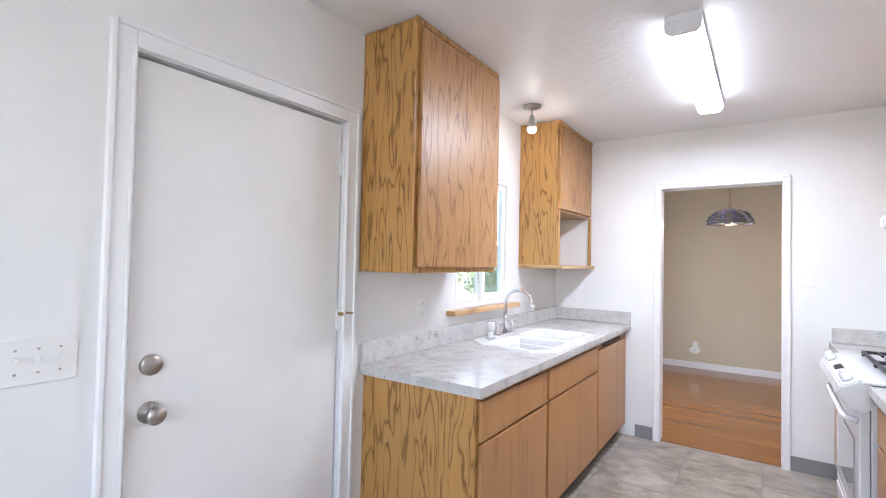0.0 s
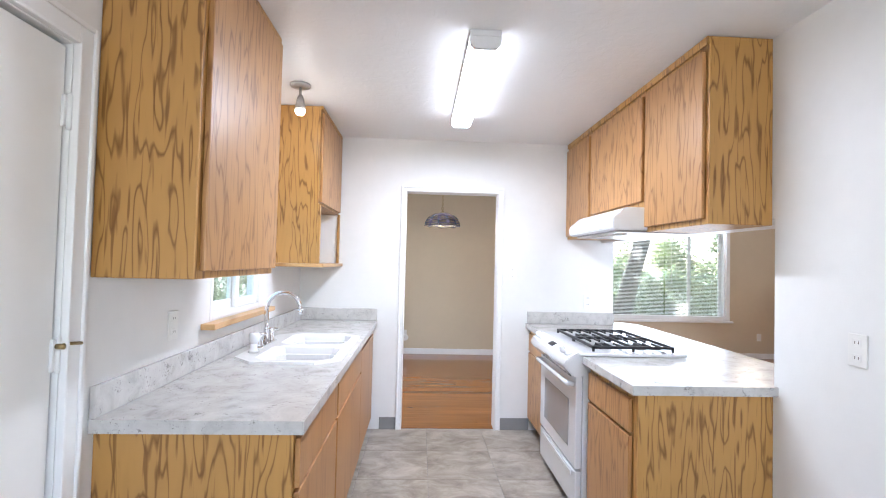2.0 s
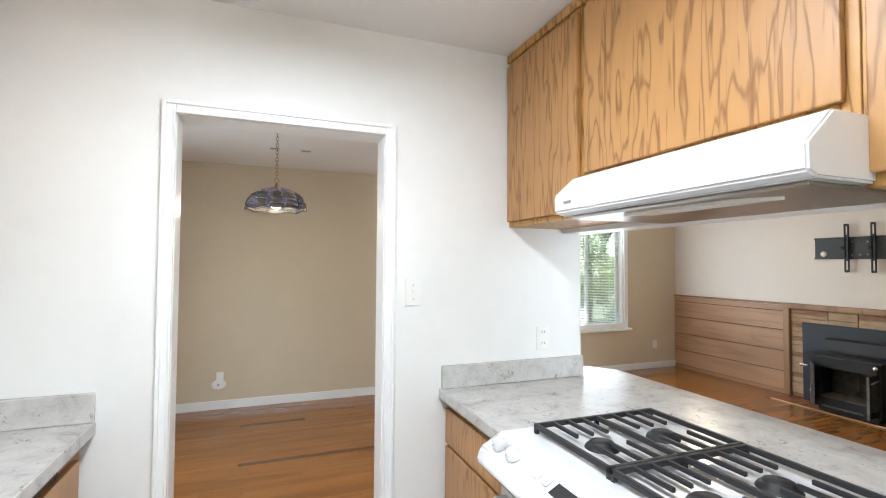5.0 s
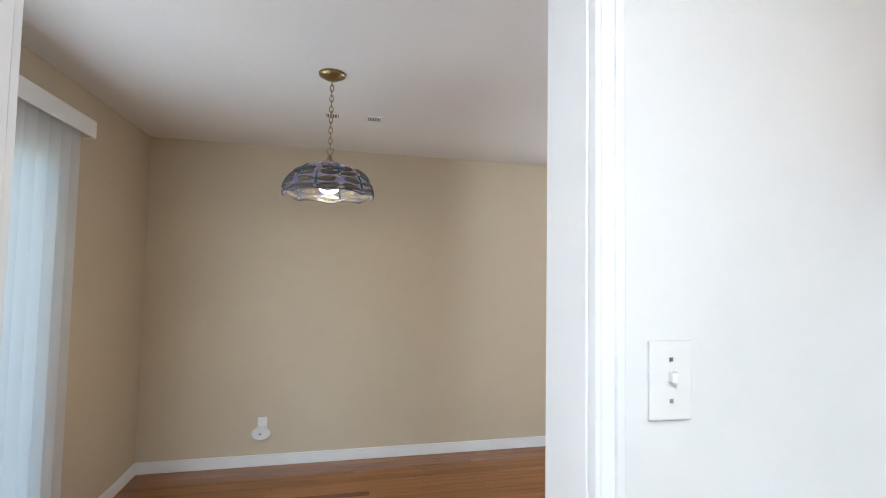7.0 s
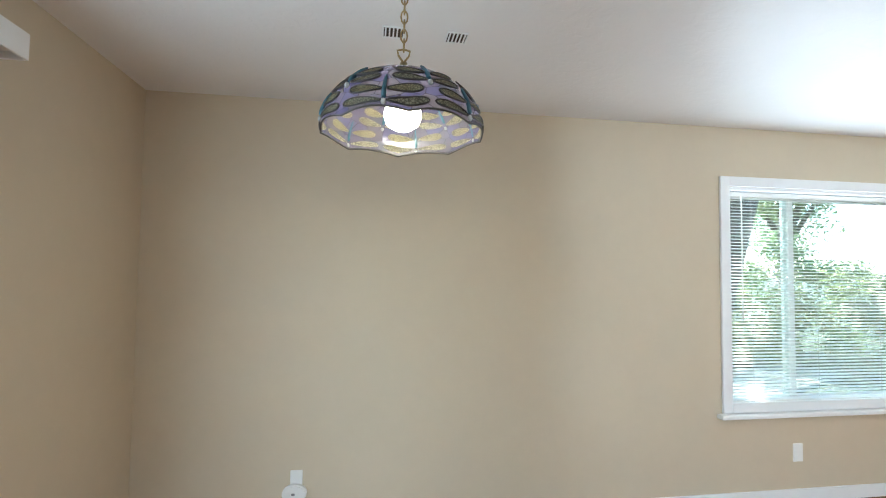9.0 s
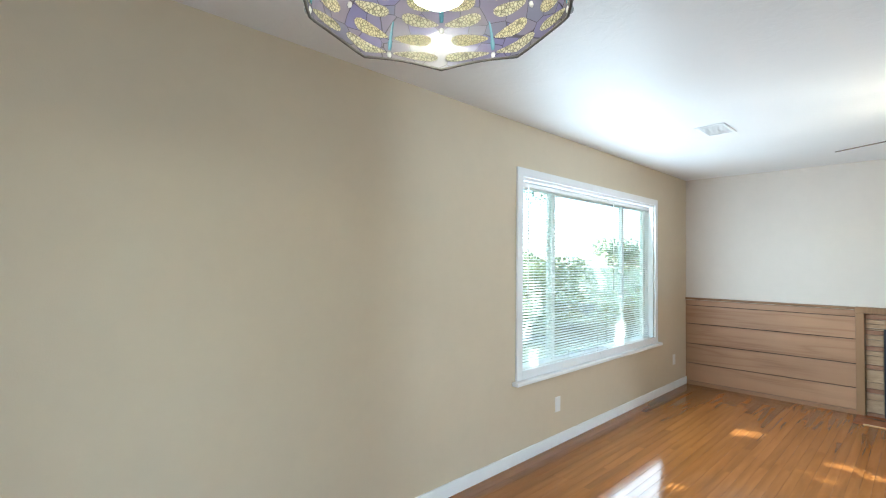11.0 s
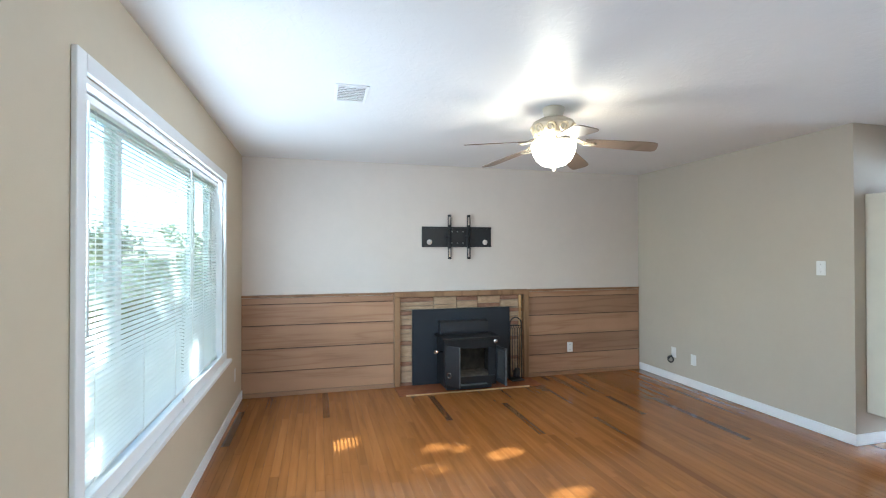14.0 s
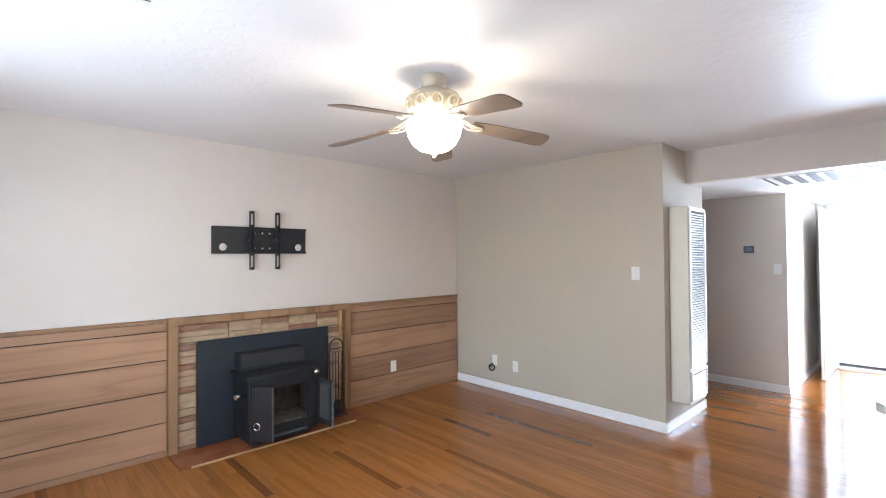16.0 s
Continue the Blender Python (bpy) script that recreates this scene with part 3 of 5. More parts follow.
vb = thing("vertical_blind", (-1.39, 5.3, 0.02), "white vertical blind drawn across the patio door", "blind")
part("valance", solid(-1.345, -1.335, 4.33, 6.34, 2.145, 2.235, 0.003), M_PLASTIC, vb)
part("valance_return", solid(-1.445, -1.346, 6.328, 6.34, 2.145, 2.235, 0.002), M_PLASTIC, vb)
part("head_rail", solid(-1.415, -1.375, 4.36, 6.32, 2.165, 2.20, 0.002), M_PLASTIC, vb)
rng = random.Random(4)
for i in range(22):
    y = 4.41 + i * 0.0865
    a = radians(47 + rng.uniform(-6, 6))
    bm = bmesh.new()
    pts = [(-0.045, 0.006), (-0.02, -0.002), (0.0, -0.004), (0.02, -0.002), (0.045, 0.006)]
    for z in (0.03, 2.165):
        for u, v in pts:
            bm.verts.new((-1.395 + u * math.cos(a) - v * math.sin(a), y + u * math.sin(a) + v * math.cos(a), z))
    bm.verts.ensure_lookup_table()
    for k in range(4):
        f = bm.faces.new((bm.verts[k], bm.verts[k + 1], bm.verts[k + 6], bm.verts[k + 5]))
        f.smooth = True
    part("vane", bm, M_VANE, vb)

# kitchen side door, shut
kd = tagged(new("door_2"), "flush white painted side door, closed, with two round locks", "door", "", "structure")
ORIGIN[kd.name] = Vector((0, 0, 0))
part("door_leaf", solid(-1.435, -1.397, 0.762, 1.585, 0.012, 1.982, 0.003), M_DOOR, kd)
part("jamb_stop", solid(-1.47, -1.44, 0.745, 1.60, 0.0, 2.0), M_TRIM, kd)
for z, prof in ((0.905, [(0.033, 0), (0.033, 0.006), (0.012, 0.012), (0.012, 0.03), (0.027, 0.04), (0.029, 0.052), (0.022, 0.062), (0.0, 0.064)]), (1.05, [(0.033, 0), (0.032, 0.010), (0.027, 0.016), (0.0, 0.017)])):
    part("door_knob" if z < 1 else "deadbolt", lathe(bmesh.new(), prof, pose(-1.397, 0.828, z, 0, 90, 0), 28, False), M_STEEL, kd)
for z in (0.25, 1.12, 1.80):
    bm = solid(-1.397, -1.388, 1.575, 1.60, z - 0.045, z + 0.045, 0.002)
    tube(bm, [(-1.386, 1.592, z - 0.05), (-1.386, 1.592, z + 0.05)], 0.007, 8)
    part("hinge", bm, M_TRIM, kd)

bm = tube(bmesh.new(), [(-1.380, 1.585, 1.145), (-1.368, 1.605, 1.15), (-1.360, 1.645, 1.145)], 0.005)
lathe(bm, [(0.008, 0), (0.008, 0.02), (0.0, 0.022)], pose(-1.386, 1.587, 1.145, 0, 90, 0), 10)
part("latch", bm, M_BRASS, kd)

# front door, open inward
fd = tagged(new("door_3"), "white front door standing open, with a fan light and lever handle", "door", "", "structure")
ORIGIN[fd.name] = Vector((0, 0, 0))
leaf = part("door_leaf", solid(2.25, 2.292, -1.12, -0.25, 0.012, 2.03, 0.004), M_DOOR, fd)
oval = [(0.115 * math.cos(2 * math.pi * i / 28), 0.20 * math.sin(2 * math.pi * i / 28)) for i in range(28)]
part("fan_light", prism(bmesh.new(), oval, -0.004, 0.006, pose(2.249, -0.62, 1.62, 90, 0, 90)), M_STEEL, leaf, "oval leaded glass light")
for y0, y1, z0, z1 in ((-1.0, -0.73, 0.2, 0.75), (-0.62, -0.36, 0.2, 0.75)):
    framed(leaf, "y", 2.244, 2.2495, y0, y1, z0, z1, 0.025, "panel_mould", M_DOOR)
bm = lathe(bmesh.new(), [(0.03, 0), (0.03, 0.008), (0.01, 0.012), (0.01, 0.05)], pose(2.25, -0.32, 0.98, 0, -90, 0), 20)
tube(bm, [(2.2, -0.32, 0.98), (2.198, -0.37, 0.985), (2.2, -0.43, 0.98)], 0.008)
part("lever_handle", bm, M_STEEL, leaf)
part("deadbolt", lathe(bmesh.new(), [(0.03, 0), (0.03, 0.01), (0.02, 0.018), (0, 0.018)], pose(2.25, -0.32, 1.13, 0, -90, 0), 20, False), M_STEEL, leaf)
part("threshold", solid(1.34, 2.25, -1.30, -1.12, 0.0, 0.018, 0.004), M_STEEL, fd)

# ---- kitchen ----


def cabinet(name, at, label, body, mat):
    c = thing(name, at, label, "cabinet")
    part("body", body, mat, c)
    return c


def front(parent, axis, f, out, a0, a1, z0, z1, name, mat, d=0.019, g=0.003, label=""):
    """A slab door or drawer front that stands proud of its carcass by d."""
    t0, t1 = sorted((f + out * 0.001, f + out * d))
    return part(name, solid(*((t0, t1, a0 + g, a1 - g) if axis == "y" else (a0 + g, a1 - g, t0, t1)), z0, z1, 0.004), mat, parent, label)


# left base run
FX = -0.775
bodies = [("sink_run_base_cabinet", 1.745, 2.45), ("sink_base_cabinet", 2.452, 3.34)]
for nm, a0, a1 in bodies:
    bm = solid(-1.383, FX, a0, a1, 0.10, 0.73 if a0 > 2 else 0.857, 0.002)
    c = cabinet("base_cabinet", (-1.08, (a0 + a1) / 2, 0), "oak base cabinet with a flush drawer above a door", bm, M_OAK)
    part("toe_kick", solid(-1.383, FX - 0.06, a0, a1, 0.0, 0.0995), M_DARK, c)
    if a0 > 2:
        part("face_rail", solid(FX - 0.02, FX, a0, a1, 0.731, 0.857, 0.002), M_OAK, c)
    front(c, "y", FX, 1, a0 + 0.015, a1 - 0.008, 0.675, 0.832, "drawer_front", M_OAK_BASE)
    front(c, "y", FX, 1, a0 + 0.015, a1 - 0.008, 0.115, 0.662, "door", M_OAK_BASE)
bm = solid(-1.383, FX - 0.004, 3.342, 4.18, 0.10, 0.857, 0.002)
c = thing("dishwasher", (-1.08, 3.76, 0), "built-in dishwasher faced with a plain oak panel", "dishwasher")
part("body", bm, M_OAK_BASE, c)
front(c, "y", FX - 0.004, 1, 3.36, 4.12, 0.115, 0.80, "door", M_OAK_BASE)
part("toe_kick", solid(-1.383, FX - 0.06, 3.342, 4.18, 0.0, 0.0995), M_DARK, c)
part("handle_slot", solid(FX - 0.003, FX + 0.004, 3.50, 3.98, 0.808, 0.83, 0.002), M_DARK, c)

# left counter with an opening for the sink
SX0, SX1, SY0, SY1 = -1.295, -0.768, 2.487, 3.40
TOP = 0.90
bm = bmesh.new()
for x0, x1, y0, y1 in ((-1.383, -0.742, 1.72, SY0 + 0.03), (-1.383, -0.742, SY1 - 0.03, 4.182), (-1.383, SX0 + 0.03, SY0 + 0.03, SY1 - 0.03), (SX1 - 0.03, -0.742, SY0 + 0.03, SY1 - 0.03)):
    box(bm, x0, x1, y0, y1, TOP - 0.042, TOP)
for sx, sy in ((SX0 + 0.03, SY0 + 0.03), (SX0 + 0.03, SY1 - 0.03), (SX1 - 0.03, SY0 + 0.03), (SX1 - 0.03, SY1 - 0.03)):
    ex = 0.085 if sx < -1.06 else -0.085
    ey = 0.085 if sy < 2.94 else -0.085
    prism(bm, [(sx, sy), (sx + ex, sy), (sx, sy + ey)], TOP - 0.042, TOP)
ct = thing("countertop", (-1.06, 2.95, TOP - 0.042), "grey marbled laminate countertop over the sink run", "countertop")
part("slab", bm, M_LAMINATE, ct)
part("front_edge", solid(-0.742, -0.736, 1.716, 4.182, TOP - 0.042, TOP + 0.0015, 0.0025), M_LAMINATE, ct)
part("backsplash", solid(-1.384, -1.364, 1.72, 4.182, TOP + 0.0005, TOP + 0.10, 0.004), M_LAMINATE, ct)
part("backsplash", solid(-1.363, -0.738, 4.162, 4.184, TOP + 0.0005, TOP + 0.10, 0.004), M_LAMINATE, ct)

# two-bowl sink
sk = thing("kitchen_sink", (-1.06, 2.845, TOP), "white two-bowl drop-in sink with stepped bowls", "sink")
cx, cy = (SX0 + SX1) / 2, (SY0 + SY1) / 2
hx, hy = (SX1 - SX0) / 2, (SY1 - SY0) / 2


def octo(hx, hy, c):
    return [(-hx, -hy + c), (-hx + c, -hy), (hx - c, -hy), (hx, -hy + c), (hx, hy - c), (hx - c, hy), (-hx + c, hy), (-hx, hy - c)]


def loft(bm, loops, cap=True):
    rows = [[bm.verts.new(v) for v in lp] for lp in loops]
    for a, b in zip(rows, rows[1:]):
        for i in range(len(a)):
            j = (i + 1) % len(a)
            bm.faces.new((a[i], a[j], b[j], b[i]))
    if cap:
        bm.faces.new(rows[-1])
    return rows


bm = bmesh.new()
rim_o = octo(hx, hy, 0.11)
bowls = [(-0.213, 0.188, 0.178), (0.213, 0.188, 0.178)]
outer = [bm.verts.new((cx + x, cy + y, TOP + 0.001)) for x, y in rim_o]
edge = [bm.verts.new((cx + x * 0.985, cy + y * 0.99, TOP + 0.013)) for x, y in rim_o]
for i in range(8):
    bm.faces.new((outer[i], outer[(i + 1) % 8], edge[(i + 1) % 8], edge[i]))
hole_edges = [bm.edges.get((edge[i], edge[(i + 1) % 8])) for i in range(8)]
for oy, bx, by in bowls:
    loops = []
    for s, dz in ((1.0, 0.013), (0.965, 0.004), (0.93, -0.03), (0.88, -0.032), (0.86, -0.075), (0.81, -0.077), (0.78, -0.15), (0.6, -0.158)):
        loops.append([(cx + 0.03 + x * s, cy + oy + y * s, TOP + dz) for x, y in octo(bx, by + 0.01, 0.05)])
    rows = loft(bm, loops)
    hole_edges += [bm.edges.get((rows[0][i], rows[0][(i + 1) % 8])) for i in range(8)]
bmesh.ops.triangle_fill(bm, use_beauty=True, edges=hole_edges)
bmesh.ops.recalc_face_normals(bm, faces=bm.faces)
part("basin", bm, M_PORCELAIN, sk)
for oy, bx, by in bowls:
    part("drain", lathe(bmesh.new(), [(0.04, 0), (0.04, 0.003), (0.03, 0.004), (0.0, 0.002)], pose(cx + 0.03, cy + oy, TOP - 0.158), 20, False), M_CHROME, sk)

# faucet on the sink's back ledge
fc = thing("faucet", (-1.235, 2.93, TOP + 0.013), "chrome gooseneck faucet with two cross handles", "faucet")
fx, fy, fz = -1.25, 2.93, TOP + 0.013
part("deck_plate", solid(fx - 0.028, fx + 0.028, fy - 0.13, fy + 0.13, fz, fz + 0.014, 0.006), M_CHROME, fc)
neck = [(fx, fy, fz + 0.014), (fx, fy, fz + 0.20)] + arc((fx + 0.095, fy, fz + 0.20), 0.095, 180, 20, (1, 0, 0), (0, 0, 1), 16)
neck.append(tuple(neck[-1] + Vector((0.006, 0, -0.04))))
part("spout", tube(bmesh.new(), neck, [0.017] + [0.012] * (len(neck) - 1), 14), M_CHROME, fc)
part("aerator", lathe(bmesh.new(), [(0.014, 0), (0.016, 0.006), (0.016, 0.024), (0.013, 0.03)], pose(neck[-1][0], fy, neck[-1][2] - 0.016), 18), M_CHROME, fc)
for s in (-1, 1):
    h = part("handle", lathe(bmesh.new(), [(0.022, 0), (0.018, 0.02), (0.012, 0.035), (0.013, 0.05), (0.018, 0.058), (0.010, 0.07), (0.0, 0.072)], pose(fx, fy + s * 0.1, fz + 0.014), 18, False), M_CHROME, fc)
    bm = bmesh.new()
    for a in (20, 110):
        d = Vector((math.cos(radians(a)), math.sin(radians(a)), 0)) * 0.034
        tube(bm, [Vector((fx, fy + s * 0.1, fz + 0.075)) - d, Vector((fx, fy + s * 0.1, fz + 0.075)) + d], 0.007, 8)
    part("cross", bm, M_CHROME, h)
sp = thing("soap_dispenser", (-1.235, 2.715, fz), "white side sprayer standing on the sink ledge", "sprayer")
part("base", lathe(bmesh.new(), [(0.028, 0), (0.024, 0.012), (0.018, 0.02), (0.017, 0.045)], pose(-1.24, 2.715, fz), 20), M_ENAMEL, sp)
part("head", lathe(bmesh.new(), [(0.015, 0.045), (0.024, 0.055), (0.027, 0.09), (0.022, 0.10), (0.0, 0.102)], pose(-1.24, 2.715, fz), 20, False), M_ENAMEL, sp)

# left wall cabinets
def wall_cabinet(y0, y1, z0, label):
    bm = solid(-1.383, -1.078, y0, y1, z0, H - 0.004, 0.003)
    c = cabinet("wall_cabinet", (-1.23, (y0 + y1) / 2, z0), label, bm, M_OAK)
    return c


c = wall_cabinet(1.70, 2.445, 1.332, "golden oak wall cabinet with one plain slab door")
front(c, "y", -1.078, 1, 1.725, 2.44, 1.357, 2.40, "door", M_OAK_DOOR, 0.020)
part("crown_strip", solid(-1.08, -1.068, 1.69, 2.447, 2.412, 2.437, 0.003), M_OAK, c)
c = thing("wall_cabinet", (-1.23, 3.79, 1.35), "golden oak wall cabinet with an open white cubby below its door", "cabinet")
part("side_panel", solid(-1.383, -1.085, 3.40, 3.42, 1.372, H - 0.004, 0.002), M_OAK, c)
part("side_panel", solid(-1.383, -1.085, 4.163, 4.183, 1.372, H - 0.004, 0.002), M_OAK, c)
part("body", solid(-1.383, -1.085, 3.421, 4.162, 1.775, H - 0.004, 0.002), M_OAK, c)
part("back_panel", solid(-1.383, -1.376, 3.421, 4.162, 1.373, 1.774), M_PLASTIC, c, "white cubby back")
part("liner", solid(-1.374, -1.09, 4.157, 4.1625, 1.373, 1.774), M_PLASTIC, c, "white cubby side")
part("face_stile", solid(-1.085, -1.068, 3.398, 3.425, 1.372, 1.775, 0.002), M_OAK, c)
part("face_stile", solid(-1.085, -1.068, 4.14, 4.18, 1.372, 1.775, 0.002), M_OAK, c)
part("shelf", solid(-1.383, -1.038, 3.395, 4.183, 1.348, 1.371, 0.004), M_OAK_SILL, c)
front(c, "y", -1.085, 1, 3.425, 4.165, 1.79, 2.40, "door", M_OAK_DOOR, 0.020)
part("crown_strip", solid(-1.087, -1.068, 3.395, 4.183, 2.412, 2.437, 0.003), M_OAK, c)

# right wall cabinets above the peninsula
RX = 0.868
for y0, y1, z0, d0, lab in ((3.622, 4.183, 1.622, 1.645, "narrow golden oak wall cabinet"), (2.792, 3.620, 1.74, 1.775, "short golden oak wall cabinet above the range hood"), (2.222, 2.79, 1.60, 1.625, "golden oak wall cabinet at the end of the peninsula")):
    c = thing("wall_cabinet", (1.01, (y0 + y1) / 2, z0), lab, "cabinet", "cabinets above the peninsula")
    part("body", solid(RX, 1.158, y0, y1, z0, H - 0.004, 0.003), M_OAK, c)
    front(c, "y", RX, -1, y0 + 0.02, y1 - 0.012, d0, 2.375, "door", M_OAK_DOOR, 0.020, label="")
    part("crown_strip", solid(RX - 0.012, RX - 0.001, y0, y1, 2.40, 2.437, 0.003), M_OAK, c)
single("cabinet_bottom_trim", solid(1.161, 1.285, 2.215, 4.18, 1.600, 1.628, 0.004), M_TRIM, "white trim strip under the serving opening header", "trim", "", "structure")

# range hood
hd = thing("range_hood", (0.9, 3.15, 1.615), "white under-cabinet range hood with a grey filter", "range hood")
bm = bmesh.new()
prof = [(0.672, 1.616), (0.670, 1.668), (0.745, 1.735), (1.15, 1.738), (1.15, 1.606), (0.70, 1.606)]
prism(bm, [(x, z) for x, z in prof], -3.53, -2.772, pose(0, 0, 0, 90, 0, 0))
bmesh.ops.bevel(bm, geom=bm.edges[:], offset=0.005, segments=2, affect="EDGES")
part("shell", bm, M_ENAMEL, hd)
part("filter", solid(0.72, 1.12, 2.80, 3.505, 1.596, 1.6055, 0.003), M_STEEL, hd, "grey metal filter")
part("lamp_lens", prism(bmesh.new(), [(0.75, 2.98), (0.81, 2.90), (0.81, 3.25), (0.75, 3.30)], 1.588, 1.5955), M_PLASTIC, hd)
part("badge", solid(0.6685, 0.6705, 3.44, 3.475, 1.640, 1.648), M_STEEL, hd)

# peninsula base cabinets
PX = 0.562
for y0, y1, lab in ((2.225, 2.782, "oak base cabinet at the peninsula's end"), (3.575, 4.18, "oak base cabinet between the range and the wall")):
    bm = solid(PX, 1.155, y0, y1, 0.10, 0.858, 0.002)
    c = thing("base_cabinet", (0.85, (y0 + y1) / 2, 0), lab, "cabinet")
    part("body", bm, M_OAK, c)
    part("toe_kick", solid(PX + 0.06, 1.155, y0, y1, 0.0, 0.0995), M_DARK, c)
    front(c, "y", PX, -1, y0 + 0.04, y1 - 0.015, 0.675, 0.822, "drawer_front", M_OAK_DOOR)
    front(c, "y", PX, -1, y0 + 0.04, y1 - 0.015, 0.115, 0.66, "door", M_OAK_DOOR)
    if y0 < 3:
        part("end_panel", solid(PX - 0.003, 1.158, 2.214, 2.224, 0.0, 0.858), M_OAK, c)

pc = thing("peninsula_countertop", (1.05, 3.2, TOP - 0.04), "grey marbled laminate countertop that runs through the serving opening", "countertop")
bm = bmesh.new()
prism(bm, [(0.525, 2.185), (1.185, 2.185), (1.185, 2.212), (1.495, 2.212), (1.53, 2.25), (1.53, 2.80), (0.525, 2.80)], TOP - 0.04, TOP)
prism(bm, [(1.09, 2.80), (1.53, 2.80), (1.53, 3.565), (1.09, 3.565)], TOP - 0.04, TOP)
prism(bm, [(0.525, 3.565), (1.53, 3.565), (1.53, 4.22), (1.44, 4.345), (1.278, 4.345), (1.278, 4.183), (0.525, 4.183)], TOP - 0.04, TOP)
part("slab", bm, M_LAMINATE, pc)
part("front_edge", solid(0.519, 0.5245, 2.182, 2.798, TOP - 0.04, TOP + 0.0015, 0.0025), M_LAMINATE, pc)
part("front_edge", solid(0.519, 0.5245, 3.567, 4.183, TOP - 0.04, TOP + 0.0015, 0.0025), M_LAMINATE, pc)
part("backsplash", solid(0.53, 1.277, 4.163, 4.184, TOP + 0.0005, TOP + 0.10, 0.004), M_LAMINATE, pc)

# slide-in gas range
rg = thing("gas_range", (0.8, 3.18, 0), "white slide-in gas range with black grates", "stove")
part("body", solid(0.53, 1.085, 2.803, 3.562, 0.02, 0.895, 0.003), M_ENAMEL, rg)
bm = solid(0.50, 1.112, 2.782, 3.583, TOP + 0.002, TOP + 0.02, 0.007)
part("cooktop", bm, M_ENAMEL, rg)
bm = bmesh.new()
prism(bm, [(0.415, 0.845), (0.43, 0.885), (0.50, 0.921), (0.53, 0.921), (0.53, 0.79), (0.47, 0.785)], -3.575, -2.79, pose(0, 0, 0, 90, 0, 0))
bmesh.ops.bevel(bm, geom=bm.edges[:], offset=0.006, segments=2, affect="EDGES")
cp = part("control_panel", bm, M_ENAMEL, rg)
for y in (2.86, 2.94, 3.42, 3.50):
    part("knob", lathe(bmesh.new(), [(0.024, 0), (0.022, 0.012), (0.017, 0.015), (0.016, 0.03), (0.0, 0.031)], pose(0.462, y, 0.905, 0, -27, 0), 18, False), M_ENAMEL, cp)
part("clock_display", prism(bmesh.new(), [(-0.018, -0.045), (0.018, -0.045), (0.018, 0.045), (-0.018, 0.045)], 0.0, 0.003, pose(0.462, 3.18, 0.9035, 0, -27, 0)), M_IRON, cp)
for y in (3.06, 3.10, 3.26, 3.30):
    part("button", prism(bmesh.new(), [(-0.01, -0.014), (0.01, -0.014), (0.01, 0.014), (-0.01, 0.014)], 0.0, 0.003, pose(0.462, y, 0.9035, 0, -27, 0)), M_PLASTIC, cp)
od = part("oven_door", solid(0.492, 0.528, 2.81, 3.556, 0.275, 0.785, 0.006), M_ENAMEL, rg)
part("door_glass", solid(0.488, 0.4915, 2.93, 3.435, 0.36, 0.63, 0.001), plain("oven_glass", (0.32, 0.33, 0.34), 0.1, var=0.05, relief=0.0, coat=0.5), od, "grey tinted oven window")
part("door_handle", tube(bmesh.new(), [(0.492, 2.84, 0.735), (0.455, 2.85, 0.742), (0.448, 2.90, 0.744), (0.446, 3.18, 0.746), (0.448, 3.46, 0.744), (0.455, 3.51, 0.742), (0.492, 3.52, 0.735)], 0.014, 10), M_ENAMEL, od)
for i in range(8):
    y = 2.90 + i * 0.078
    # raised black strips, the shade inside the slots given as colour
    part("vent_slot", solid(0.489, 0.4915, y, y + 0.055, 0.766, 0.775), M_IRON, od)
dr = part("drawer", solid(0.495, 0.528, 2.81, 3.556, 0.06, 0.262, 0.006), M_ENAMEL, rg)
part("drawer_pull", solid(0.486, 0.4945, 2.87, 3.49, 0.215, 0.245, 0.004), M_ENAMEL, dr)
for y0 in (2.845, 3.19):
    bm = bmesh.new()
    z = TOP + 0.045
    y1 = y0 + 0.33
    for p, q in (((0.60, y0, z), (1.06, y0, z)), ((0.60, y1, z), (1.06, y1, z)), ((0.60, y0, z), (0.60, y1, z)), ((1.06, y0, z), (1.06, y1, z)), ((0.83, y0, z), (0.83, y1, z))):
        box(bm, min(p[0], q[0]) - 0.007, max(p[0], q[0]) + 0.007, min(p[1], q[1]) - 0.007, max(p[1], q[1]) + 0.007, z - 0.010, z + 0.006, 0.003)
    for x in (0.66, 0.715, 0.77, 0.89, 0.945, 1.0):
        box(bm, x - 0.005, x + 0.005, y0, y0 + 0.125, z - 0.006, z + 0.006, 0.002)
        box(bm, x - 0.005, x + 0.005, y1 - 0.125, y1, z - 0.006, z + 0.006, 0.002)
    for x in (0.60, 0.83, 1.06):
        for y in (y0, y1):
            box(bm, x - 0.006, x + 0.006, y - 0.006, y + 0.006, TOP + 0.02, z)
    part("grate", bm, M_IRON, rg, "black cast iron grate")
    for x in (0.715, 0.945):
        part("burner", lathe(bmesh.new(), [(0.05, 0), (0.045, 0.008), (0.034, 0.010), (0.034, 0.018), (0.0, 0.02)], pose(x, y0 + 0.165, TOP + 0.02), 20, False), M_IRON, rg)

